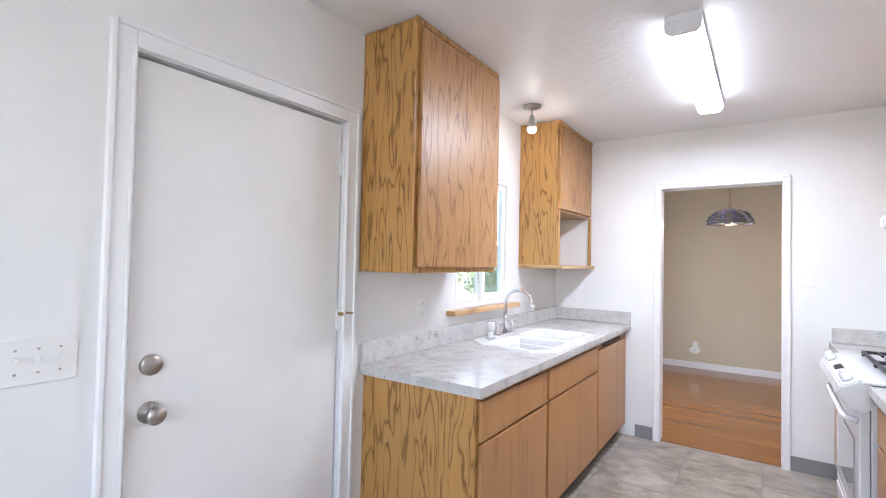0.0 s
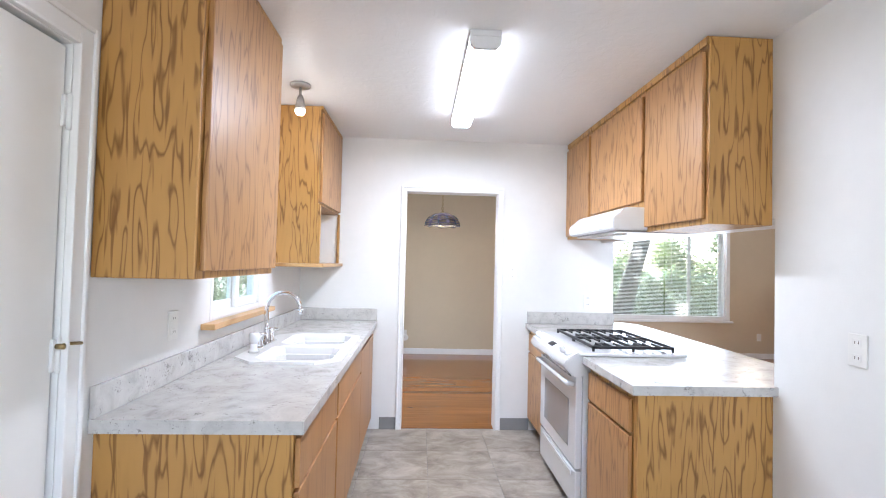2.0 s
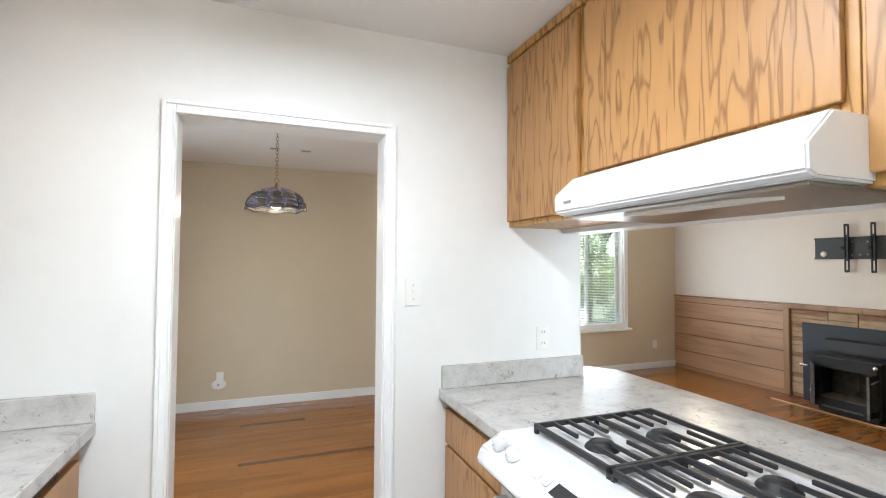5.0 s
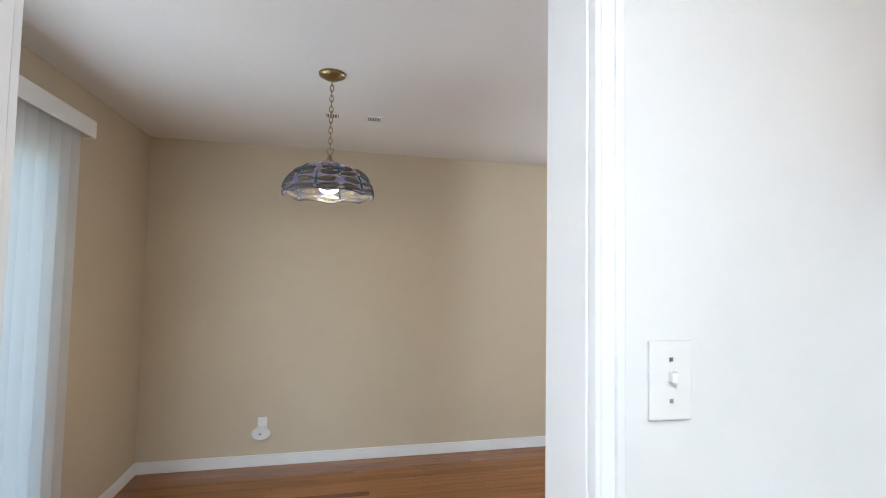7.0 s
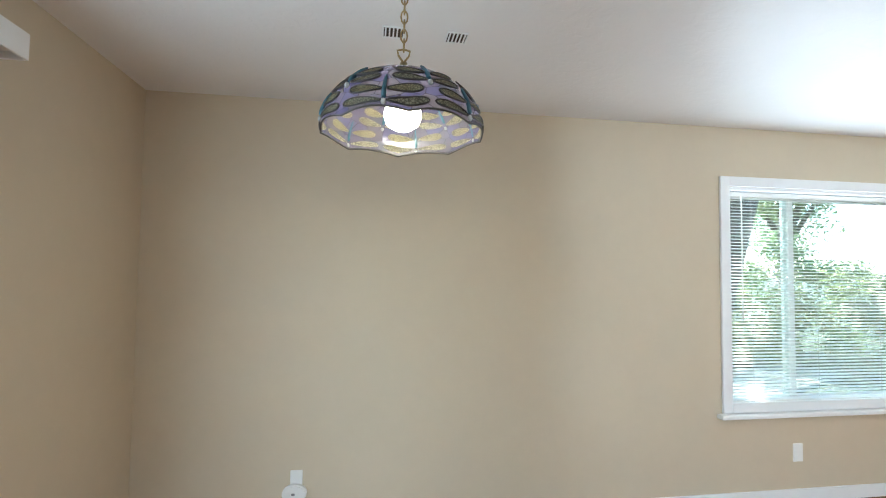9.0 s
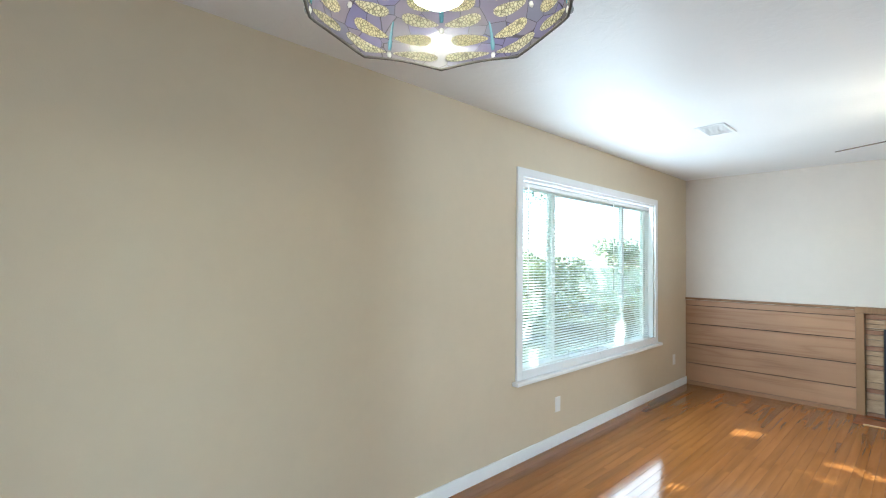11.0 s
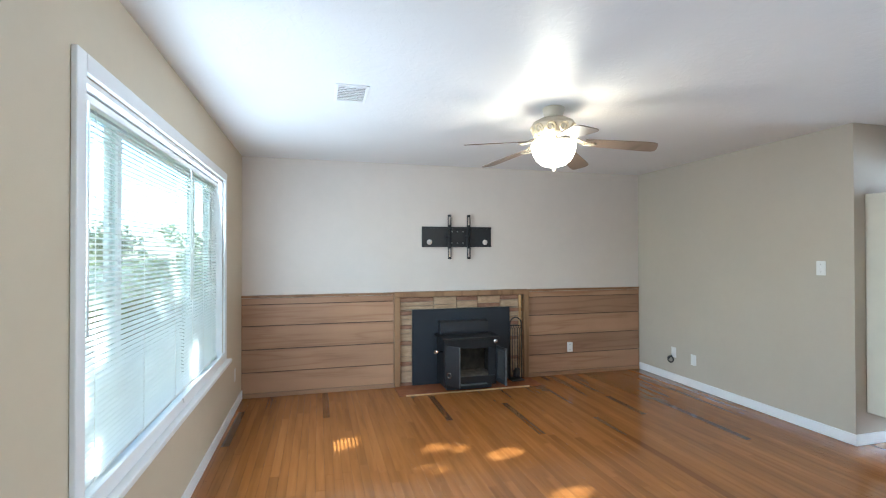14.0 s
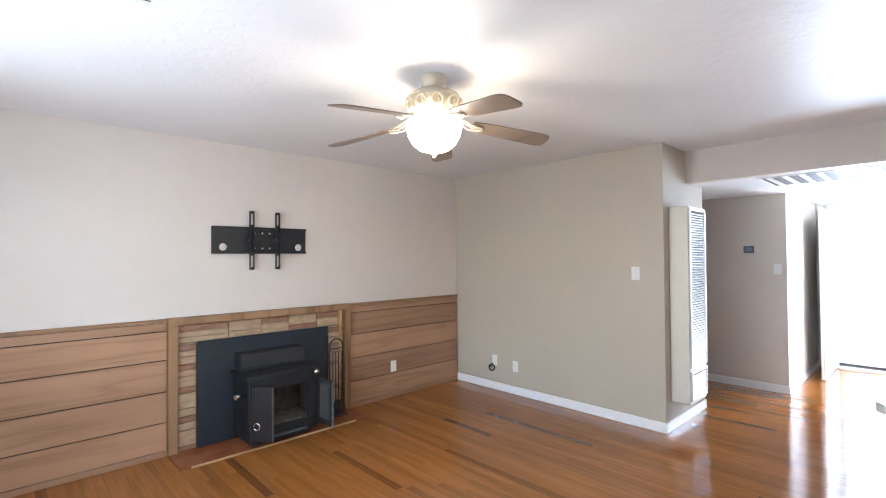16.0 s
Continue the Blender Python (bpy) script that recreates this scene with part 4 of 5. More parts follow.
# ceiling fluorescent fixture
fl = thing("ceiling_light", (-0.125, 2.895, H), "long white fluorescent ceiling fixture with a glowing wraparound lens", "ceiling light")
part("body", solid(-0.195, -0.055, 2.27, 3.52, H - 0.03, H, 0.004), M_ENAMEL, fl)
bm = bmesh.new()
sec = [(-0.068, 0.0), (-0.066, -0.03), (-0.048, -0.05), (0.048, -0.05), (0.066, -0.03), (0.068, 0.0)]
prism(bm, sec, -3.50, -2.30, pose(-0.125, 0, H - 0.032, 90, 0, 0))
part("diffuser", bm, M_TUBE, fl, "glowing acrylic lens")
for y in (2.272, 3.50):
    bm = bmesh.new()
    prism(bm, [(x * 1.05, z - 0.004 if z < 0 else z) for x, z in sec], -y - 0.02, -y, pose(-0.125, 0, H - 0.030, 90, 0, 0))
    part("end_cap", bm, M_ENAMEL, fl)

# small spot above the sink
sl = thing("spot_light", (-1.13, 3.03, H), "small brushed nickel ceiling spot with a lit bulb", "ceiling light")
part("canopy", lathe(bmesh.new(), [(0.0, 0), (0.062, 0), (0.06, -0.012), (0.02, -0.018), (0.0, -0.018)], pose(-1.13, 3.03, H), 28, False), M_STEEL, sl)
part("stem", tube(bmesh.new(), [(-1.13, 3.03, H - 0.018), (-1.128, 3.03, H - 0.07)], 0.008), M_STEEL, sl)
part("socket", lathe(bmesh.new(), [(0.012, 0), (0.02, -0.02), (0.03, -0.07), (0.032, -0.085)], pose(-1.127, 3.03, H - 0.065), 22), M_STEEL, sl)
part("bulb", lathe(bmesh.new(), [(0.028, 0), (0.031, -0.012), (0.02, -0.03), (0.0, -0.035)], pose(-1.127, 3.03, H - 0.150), 20, False), M_BULB, sl)

# ---- dining room lamp ----
M_MOSAIC, nt_, b_, n_ = mat_base("violet_leaded_glass")
mp_ = coords(nt_, n_, (1, 1, 1.5))
vo = n_("ShaderNodeTexVoronoi", Scale=20.0)
ve = n_("ShaderNodeTexVoronoi", Scale=20.0)
ve.feature = "DISTANCE_TO_EDGE"
for x_ in (vo, ve):
    nt_.links.new(mp_.outputs[0], x_.inputs[0])
rc = ramp(nt_, [(0.0, (0.072, 0.068, 0.155)), (0.35, (0.098, 0.09, 0.165)), (0.65, (0.12, 0.108, 0.13)), (1.0, (0.08, 0.085, 0.135))])
nt_.links.new(vo.outputs["Color"], rc.inputs[0])
le = ramp(nt_, [(0.010, (0.28, 0.26, 0.25)), (0.020, (1, 1, 1))])
nt_.links.new(ve.outputs["Distance"], le.inputs[0])
mm = nt_.nodes.new("ShaderNodeMix")
mm.data_type, mm.blend_type = "RGBA", "MULTIPLY"
mm.inputs[0].default_value = 1.0
nt_.links.new(rc.outputs[0], mm.inputs[6])
nt_.links.new(le.outputs[0], mm.inputs[7])
nt_.links.new(mm.outputs[2], b_.inputs["Base Color"])
b_.inputs["Roughness"].default_value = 0.2
tr_ = nt_.nodes.new("ShaderNodeBsdfTranslucent")
nt_.links.new(mm.outputs[2], tr_.inputs[0])
mx_ = nt_.nodes.new("ShaderNodeMixShader")
mx_.inputs[0].default_value = 0.35
nt_.links.new(b_.outputs[0], mx_.inputs[1])
nt_.links.new(tr_.outputs[0], mx_.inputs[2])
nt_.links.new(mx_.outputs[0], nt_.nodes["Material Output"].inputs[0])
bump(nt_, n_, b_, ve.outputs["Distance"], 0.5, 0.003)


def rippled_glass(name, c, scale):
    """Hammered coloured glass with a fine crackle that passes lamp light."""
    m, nt, b, n = mat_base(name)
    mp = coords(nt, n, (1, 1, 1), 5.0)
    ve = n("ShaderNodeTexVoronoi", Scale=scale)
    ve.feature = "DISTANCE_TO_EDGE"
    nt.links.new(mp.outputs[0], ve.inputs[0])
    cr = ramp(nt, [(0.03, shade(c, 0.32)), (0.14, c), (0.5, shade(c, 1.25))])
    nt.links.new(ve.outputs["Distance"], cr.inputs[0])
    nt.links.new(cr.outputs[0], b.inputs["Base Color"])
    b.inputs["Roughness"].default_value = 0.18
    bump(nt, n, b, ve.outputs["Distance"], 0.8, 0.003)
    t = nt.nodes.new("ShaderNodeBsdfTranslucent")
    nt.links.new(cr.outputs[0], t.inputs[0])
    mx = nt.nodes.new("ShaderNodeMixShader")
    mx.inputs[0].default_value = 0.60
    nt.links.new(b.outputs[0], mx.inputs[1])
    nt.links.new(t.outputs[0], mx.inputs[2])
    nt.links.new(mx.outputs[0], nt.nodes["Material Output"].inputs[0])
    return m


M_WING = rippled_glass("amber_cream_glass", (0.40, 0.36, 0.22), 190.0)
M_WING2 = rippled_glass("pale_olive_glass", (0.37, 0.345, 0.235), 150.0)
M_TEAL = translucent("teal_glass", (0.06, 0.15, 0.20), 0.4, 0.2)
M_JEWEL = translucent("milk_glass", (0.45, 0.45, 0.44), 0.4, 0.1)
M_LEAD = plain("dark_lead_came", (0.05, 0.045, 0.04), 0.45, 0.6)

LX, LY, LZ, LR = -0.133, 5.885, 1.83, 0.217
pd = thing("pendant_lamp", (LX, LY, H), "violet stained glass dragonfly pendant lamp on a brass chain, lit", "pendant lamp")
part("canopy", lathe(bmesh.new(), [(0.0, 0), (0.065, 0), (0.062, -0.012), (0.045, -0.02), (0.03, -0.03), (0.008, -0.034), (0.0, -0.034)], pose(LX, LY, H), 28, False), M_BRASS, pd)
bm = bmesh.new()
for i in range(13):
    zc = H - 0.045 - i * 0.0262
    u, v = ((1, 0, 0), (0, 0, 1)) if i % 2 else ((0, 1, 0), (0, 0, 1))
    ring = [Vector((LX, LY, zc)) + 0.009 * math.cos(a) * Vector(u) + 0.018 * math.sin(a) * Vector(v) for a in (2 * math.pi * k / 10 for k in range(11))]
    tube(bm, ring, 0.0024, 6)
part("chain", bm, M_BRASS, pd)
part("cap", lathe(bmesh.new(), [(0.0, 0.03), (0.01, 0.028), (0.014, 0.012), (0.03, 0.0), (0.05, -0.012), (0.052, -0.018)], pose(LX, LY, LZ + 0.175), 24, False), M_BRASS, pd)

part("loop", tube(bmesh.new(), [(LX, LY, LZ + 0.203), (LX - 0.014, LY, LZ + 0.222), (LX - 0.017, LY, LZ + 0.236), (LX, LY, LZ + 0.240), (LX + 0.017, LY, LZ + 0.236), (LX + 0.014, LY, LZ + 0.222), (LX, LY, LZ + 0.203)], 0.003, 6), M_BRASS, pd)


def dome(a, s, off=0.0):
    """A place on the lamp shade: angle a, s from 0 at the top to 1 at the scalloped rim."""
    th = radians(14 + 78 * s)
    r = (LR + off) * math.sin(th) * (1 - 0.02 * s)
    z = LZ + (0.17 + off) * (math.cos(th) - math.cos(radians(92))) * 0.98
    z += s ** 6 * 0.012 * abs(math.sin(4 * a))
    return Vector((LX + r * math.cos(a), LY + r * math.sin(a), z))


bm = bmesh.new()
rows_ = [[bm.verts.new(dome(2 * math.pi * i / 64, s / 12)) for i in range(64)] for s in range(13)]
for p, q in zip(rows_, rows_[1:]):
    for i in range(64):
        f = bm.faces.new((p[i], p[(i + 1) % 64], q[(i + 1) % 64], q[i]))
        f.smooth = True
shade_ = part("shade", bm, M_MOSAIC, pd, "violet and grey leaded glass shade")
part("rim", tube(bmesh.new(), [dome(2 * math.pi * i / 64, 1.0) for i in range(65)], 0.0028, 6), M_LEAD, shade_)
for k in range(12):
    a0 = 2 * math.pi * (k + 0.5) / 12
    low = k % 2 == 0
    for side in (-1, 1):
        for s0, tip, wid, mat in ((0.76 if low else 0.47, 0.40, 0.052, M_WING), (0.91 if low else 0.60, 0.46 if low else 0.42, 0.048, M_WING2)):
            for off in (0.0028, -0.0028):
                bm = bmesh.new()
                ring = []
                for j in range(16):
                    t = 2 * math.pi * j / 16
                    u = 0.5 - 0.5 * math.cos(t)
                    w = math.sin(t) * wid * (0.55 + 0.75 * u)
                    ring.append(bm.verts.new(dome(a0 + side * (0.03 + u * tip), s0 + 0.02 - u * 0.03 + w, off)))
                c_ = bm.verts.new(sum((v.co for v in ring), Vector()) / 16 + (Vector(ring[4].co) - Vector(ring[12].co)) * 0.0)
                c_.co = dome(a0 + side * (0.03 + 0.5 * tip), s0 + 0.005, off)
                for j in range(16):
                    bm.faces.new((ring[j], ring[(j + 1) % 16], c_))
                loop = [v.co.copy() for v in ring] + [ring[0].co.copy()]
                part("wing", bm, mat, shade_)
                if off > 0:
                    part("came", tube(bmesh.new(), loop, 0.0022, 5), M_LEAD, shade_)
    part("dragonfly_body", tube(bmesh.new(), [dome(a0, (0.60 if low else 0.30) + 0.06 * j, 0.003) for j in range(6)], [0.0025, 0.004, 0.0045, 0.005, 0.006, 0.005], 8), M_TEAL, shade_)
    m_ = Matrix.Translation(dome(a0, 0.95 if low else 0.66, 0.003))
    part("jewel", lathe(bmesh.new(), [(0, -0.008), (0.005, -0.005), (0.0065, 0.0), (0.005, 0.005), (0, 0.008)], m_, 12, False), M_JEWEL, shade_)
part("socket", lathe(bmesh.new(), [(0.02, 0), (0.02, 0.05), (0.012, 0.07)], pose(LX, LY, LZ + 0.10), 18), M_BRASS, pd)
part("bulb", lathe(bmesh.new(), [(0.014, 0.055), (0.03, 0.036), (0.049, 0.008), (0.051, -0.010), (0.043, -0.032), (0.022, -0.045), (0.0, -0.048)], pose(LX, LY, LZ + 0.065), 22, False), M_BULB, pd)

# ---- ceiling fan ----
M_FAN = plain("cream_fan_metal", (0.50, 0.43, 0.32), 0.4, 0.1, var=0.12)
M_SCROLL = plain("gilt_cream_scroll", (0.60, 0.50, 0.33), 0.35, 0.2, var=0.2)
M_BLADE = oak("grey_brown_blade", (0.19, 0.14, 0.105), (0.13, 0.09, 0.062), axis="x", rings=3.0, across=6.0, along=0.6)
FANX, FANY = 3.17, 5.085
cf = thing("ceiling_fan", (FANX, FANY, H), "five-blade ceiling fan with scroll housing and a lit alabaster bowl", "ceiling fan")
part("canopy", lathe(bmesh.new(), [(0.0, 0), (0.066, 0), (0.074, -0.006), (0.070, -0.012), (0.074, -0.018), (0.064, -0.05), (0.060, -0.074), (0.0, -0.074)], pose(FANX, FANY, H), 32, False), M_FAN, cf)
hs = part("motor_housing", lathe(bmesh.new(), [(0.05, -0.072), (0.095, -0.080), (0.132, -0.100), (0.146, -0.122), (0.148, -0.128), (0.143, -0.134), (0.136, -0.165), (0.116, -0.195), (0.108, -0.205), (0.0, -0.207)], pose(FANX, FANY, H), 40, False), M_FAN, cf)
for k in range(10):
    a = 2 * math.pi * k / 10
    u = Vector((-math.sin(a), math.cos(a), 0))
    o = Vector((math.cos(a), math.sin(a), 0))
    pts = []
    for j in range(22):
        t = j / 21
        ang = radians(-60 + 470 * t)
        r = 0.036 * (1 - 0.72 * t)
        zz = -0.160 + r * math.sin(ang)
        rad = 0.146 - max(0.0, (-0.135 - zz)) * 0.42
        pts.append(Vector((FANX, FANY, H + zz)) + o * rad + u * (r * math.cos(ang)))
    part("scroll", tube(bmesh.new(), pts, 0.008, 7), M_SCROLL, hs)
part("light_plate", lathe(bmesh.new(), [(0.0, -0.206), (0.075, -0.208), (0.082, -0.218), (0.07, -0.226), (0.0, -0.230)], pose(FANX, FANY, H), 36, False), M_FAN, cf)
part("bowl", lathe(bmesh.new(), [(0.140, -0.236), (0.148, -0.246), (0.147, -0.275), (0.138, -0.315), (0.115, -0.358), (0.078, -0.388), (0.03, -0.402), (0.0, -0.403)], pose(FANX, FANY, H), 40, False), M_SHADEGLASS, cf, "glowing alabaster glass bowl")
part("finial", lathe(bmesh.new(), [(0.024, -0.400), (0.026, -0.408), (0.010, -0.416), (0.012, -0.424), (0.0, -0.432)], pose(FANX, FANY, H), 20, False), M_FAN, cf)
for k in range(5):
    m_ = pose(FANX, FANY, H - 0.226, 0, 7.5, 24.5 + 72 * k)
    bm = bmesh.new()
    pts = [(0.21, -0.048), (0.30, -0.058), (0.58, -0.070), (0.625, -0.066), (0.645, -0.052), (0.652, -0.03), (0.652, 0.03), (0.645, 0.052), (0.625, 0.066), (0.58, 0.070), (0.30, 0.058), (0.21, 0.048)]
    prism(bm, pts, -0.003, 0.003, m_ @ pose(0, 0, 0.004, -11, 0, 0))
    bl = part("blade", bm, M_BLADE, cf)
    bm = bmesh.new()
    for s in (-1, 1):
        tube(bm, [m_ @ Vector((0.095, 0.012 * s, 0.026)), m_ @ Vector((0.158, 0.03 * s, 0.016)), m_ @ Vector((0.20, 0.042 * s, -0.004)), m_ @ Vector((0.26, 0.025 * s, -0.004)), m_ @ Vector((0.275, 0.0, -0.004))], 0.006, 6)
    tube(bm, [m_ @ Vector((0.095, 0, 0.026)), m_ @ Vector((0.165, 0, 0.014)), m_ @ Vector((0.21, 0, 0.0)), m_ @ Vector((0.275, 0, -0.004))], 0.007, 6)
    part("blade_iron", bm, M_FAN, bl)

# ---- fireplace wall ----
bd = [(0.046, 0.250), (0.257, 0.480), (0.487, 0.717), (0.724, 0.934)]
for nm, y0, y1 in (("wainscot_north", 5.832, 7.368), ("wainscot_south", 2.724, 4.248)):
    w = tagged(new(nm), "tan wood board wainscot with dark joints", "wainscot", "", "structure")
    ORIGIN[w.name] = Vector((0, 0, 0))
    part("backing", solid(5.372, 5.382, y0, y1, 0, 1.0), M_DARK, w)
    for z0, z1 in bd:
        part("board", solid(5.356, 5.371, y0, y1, z0, z1 - 0.001, 0.003), M_PANEL, w)
    part("top_board", solid(5.356, 5.371, y0, y1, 0.940, 1.001, 0.003), M_PANEL, w)
    part("shoe_board", solid(5.350, 5.371, y0, y1, 0.0, 0.042, 0.003), M_PANEL, w)
    part("cap", solid(5.342, 5.382, y0, y1, 1.006, 1.03, 0.004), M_MANTEL, w)
fp = tagged(new("fireplace_surround"), "wood framed fireplace surround with tan and brown stone", "fireplace", "", "structure")
ORIGIN[fp.name] = Vector((0, 0, 0))
part("post", solid(5.315, 5.382, 5.765, 5.830, 0, 0.975, 0.005), M_MANTEL, fp)
part("post", solid(5.315, 5.382, 4.25, 4.315, 0, 0.975, 0.005), M_MANTEL, fp)
part("mantel_board", solid(5.305, 5.382, 4.246, 5.834, 0.976, 1.034, 0.006), M_MANTEL, fp)
part("inner_trim", solid(5.320, 5.38, 4.345, 4.365, 0, 0.970, 0.003), M_OAK_SILL, fp)
part("mortar", solid(5.366, 5.380, 4.316, 5.764, 0, 0.975), plain("grey_mortar", (0.30, 0.25, 0.19), 0.9, relief=0.5), fp)
M_STONE_A = mottled("tan_split_stone", [(0.3, (0.26, 0.17, 0.095)), (0.5, (0.38, 0.26, 0.155)), (0.7, (0.47, 0.34, 0.21))], 9.0, 0.85, relief=0.9, stretch=(1, 1, 4))
M_STONE_B = mottled("brown_split_stone", [(0.3, (0.17, 0.085, 0.045)), (0.5, (0.25, 0.13, 0.075)), (0.7, (0.33, 0.19, 0.11))], 9.0, 0.85, relief=0.9, stretch=(1, 1, 4))
rng = random.Random(21)


def stone(y0, y1, z0, z1, dark):
    d = rng.uniform(0.0, 0.008)
    part("stone", solid(5.349 - d, 5.368, y0 + 0.003, y1 - 0.003, z0 + 0.003, z1 - 0.003, 0.003), M_STONE_B if dark else M_STONE_A, fp)


z = 0.0
j = 0
while z < 0.832:
    h = rng.choice((0.045, 0.06, 0.085, 0.12)) if j % 3 else 0.045
    h = min(h, 0.835 - z)
    for y0, y1 in ((5.632, 5.763), (4.317, 4.344), (4.366, 4.488)):
        stone(y0, y1, z, z + h, j % 3 == 0)
    z += h
    j += 1
y = 4.368
j = 0
while y < 5.74:
    w_ = min(rng.uniform(0.20, 0.30), 5.763 - y)
    if 5.763 - (y + w_) < 0.1:
        w_ = 5.763 - y
    zs = [0.838, 0.886, 0.972] if j % 2 else [0.838, 0.92, 0.972]
    for q, (za, zb) in enumerate(zip(zs, zs[1:])):
        if rng.random() < 0.4 and q == 0:
            stone(y, y + w_, za, (za + zb) / 2, False)
            stone(y, y + w_, (za + zb) / 2, zb, False)
        else:
            stone(y, y + w_, za, zb, (j % 2 == 0 and q == 1) or (j % 4 == 1 and q == 0))
    y += w_
    j += 1

ins = thing("wood_stove", (5.2, 5.06, 0.0), "black steel wood stove insert with its glass door ajar", "wood stove")
part("backing_panel", solid(5.322, 5.340, 4.491, 5.631, 0.014, 0.836, 0.003), M_BLACKPANEL, ins, "flat blue black steel panel")
# hollow firebox: sides, back, floor and a front with its opening
shell = part("firebox", solid(5.29, 5.32, 4.78, 5.36, 0.06, 0.545, 0.004), M_STOVE, ins)
for nm, x0, x1, y0, y1, z0, z1 in (("side_wall", 5.001, 5.289, 4.78, 4.80, 0.06, 0.545), ("side_wall", 5.001, 5.289, 5.34, 5.36, 0.06, 0.545), ("firebox_floor", 5.001, 5.289, 4.801, 5.339, 0.06, 0.15), ("firebox_roof", 5.001, 5.289, 4.801, 5.339, 0.46, 0.545), ("lintel", 4.982, 5.0, 4.80, 5.36, 0.452, 0.548), ("jamb", 4.984, 5.0, 4.80, 4.878, 0.161, 0.451), ("jamb", 4.984, 5.0, 5.262, 5.36, 0.161, 0.451), ("front_sill", 4.978, 5.0, 4.80, 5.36, 0.075, 0.160)):
    part(nm, solid(x0, x1, y0, y1, z0, z1, 0.004), M_STOVE, shell)
brick_a = plain("dark_firebrick", (0.09, 0.075, 0.055), 0.9, var=0.6, scale=14)
for nm, x0, x1, y0, y1, z0, z1 in (("firebrick", 5.276, 5.289, 4.815, 5.08, 0.152, 0.44), ("firebrick", 5.276, 5.289, 5.084, 5.325, 0.152, 0.44), ("firebrick", 5.02, 5.15, 4.801, 4.814, 0.152, 0.42), ("firebrick", 5.154, 5.274, 4.801, 4.814, 0.152, 0.42)):
    part(nm, solid(x0, x1, y0, y1, z0, z1, 0.003), brick_a, shell)
part("ash_bed", solid(5.01, 5.274, 4.816, 5.33, 0.1505, 0.165, 0.006), plain("pale_ash", (0.16, 0.14, 0.11), 0.95, var=0.5, scale=20), shell)
part("top_plate", solid(4.962, 5.32, 4.755, 5.385, 0.549, 0.572, 0.005), M_STOVE, ins)
bm = bmesh.new()
prism(bm, [(5.32, 0.575), (5.205, 0.575), (5.20, 0.60), (5.205, 0.70), (5.215, 0.708), (5.32, 0.712)], -5.345, -4.80, pose(0, 0, 0, 90, 0, 0))
part("upper_hood", bm, M_IRON, ins)
part("base_skirt", solid(5.04, 5.32, 4.82, 5.32, 0.014, 0.059, 0.004), M_IRON, ins)


def stove_door(hx, hy, fx, fy, z0, z1, glazed):
    """One leaf swung out from its hinge (hx, hy) to its free edge (fx, fy)."""
    ln = math.hypot(fx - hx, fy - hy)
    m = pose(hx, hy, 0, 0, 0, math.degrees(math.atan2(fy - hy, fx - hx)))
    d = part("door", bmesh.new(), M_STOVE, ins, "swung open stove door with its free edge coloured as lit")
    bm = bmesh.new()
    w = 0.032
    for x0, x1, za, zb in ((0, w, z0, z1), (ln - w, ln, z0, z1), (w, ln - w, z0, z0 + 0.05), (w, ln - w, z1 - 0.04, z1)) if glazed else ((0, ln, z0, z1),):
        box(bm, x0, x1, -0.009, 0.009, za, zb, 0.003)
    bm.transform(m)
    part("leaf", bm, M_STOVE, d)
    # light caught by the free edge, put in as a paler grey bar
    bm = solid(ln + 0.0005, ln + 0.006, -0.011, 0.011, z0, z1, 0.002)
    bm.transform(m)
    part("edge_bar", bm, M_LIT_STEEL, d, "paler grey edge that carries the light on the door")
    if glazed:
        bm = solid(w + 0.001, ln - w - 0.001, -0.003, 0.003, z0 + 0.051, z1 - 0.041)
        bm.transform(m)
        part("door_glass", bm, plain("sooty_glass", (0.06, 0.06, 0.055), 0.12, relief=0.0), d)
    return d


# stove steel in a lighter grey, the light on its edges put into colour
M_LIT_STEEL = plain("lit_grey_steel", (0.16, 0.17, 0.17), 0.45, 0.6, var=0.4, scale=30)
dl = stove_door(4.976, 5.345, 4.835, 5.243, 0.09, 0.50, False)
dr = stove_door(4.976, 4.79, 4.775, 4.765, 0.10, 0.475, True)
part("door_latch", tube(bmesh.new(), [(4.80, 4.757, 0.41), (4.84, 4.742, 0.43), (4.90, 4.748, 0.435)], 0.006), M_STEEL, dr)
part("coil_handle", tube(bmesh.new(), arc((4.929, 5.326, 0.20), 0.026, 0, 330, (0.81, 0.586, 0), (0, 0, 1), 16), 0.004, 8), M_CHROME, dl)
part("air_knob", lathe(bmesh.new(), [(0.01, 0), (0.012, 0.006), (0.022, 0.012), (0.024, 0.022), (0.0, 0.028)], pose(4.981, 4.806, 0.522, 0, -90, 0), 18, False), M_CHROME, ins)
part("side_handle", tube(bmesh.new(), [(5.06, 5.361, 0.42), (5.03, 5.40, 0.43), (4.99, 5.46, 0.436)], [0.008, 0.010, 0.018]), M_CHROME, ins)
part("ash_lip", solid(4.945, 4.977, 4.90, 5.24, 0.078, 0.090, 0.003), M_LIT_STEEL, ins)

hearth = mottled("red_brown_hearth_tile", [(0.3, (0.20, 0.06, 0.022)), (0.7, (0.30, 0.105, 0.042))], 6.0, 0.25, relief=0.1)
single("hearth", solid(5.005, 5.355, 4.252, 5.828, 0.001, 0.012, 0.002), hearth, "red brown hearth slab flush with the floor", "hearth", "", "structure")
single("hearth_strip", solid(4.988, 5.004, 4.40, 5.76, 0.001, 0.014, 0.003), M_OAK_SILL, "thin pale strip along the hearth's edge", "trim", "", "structure")

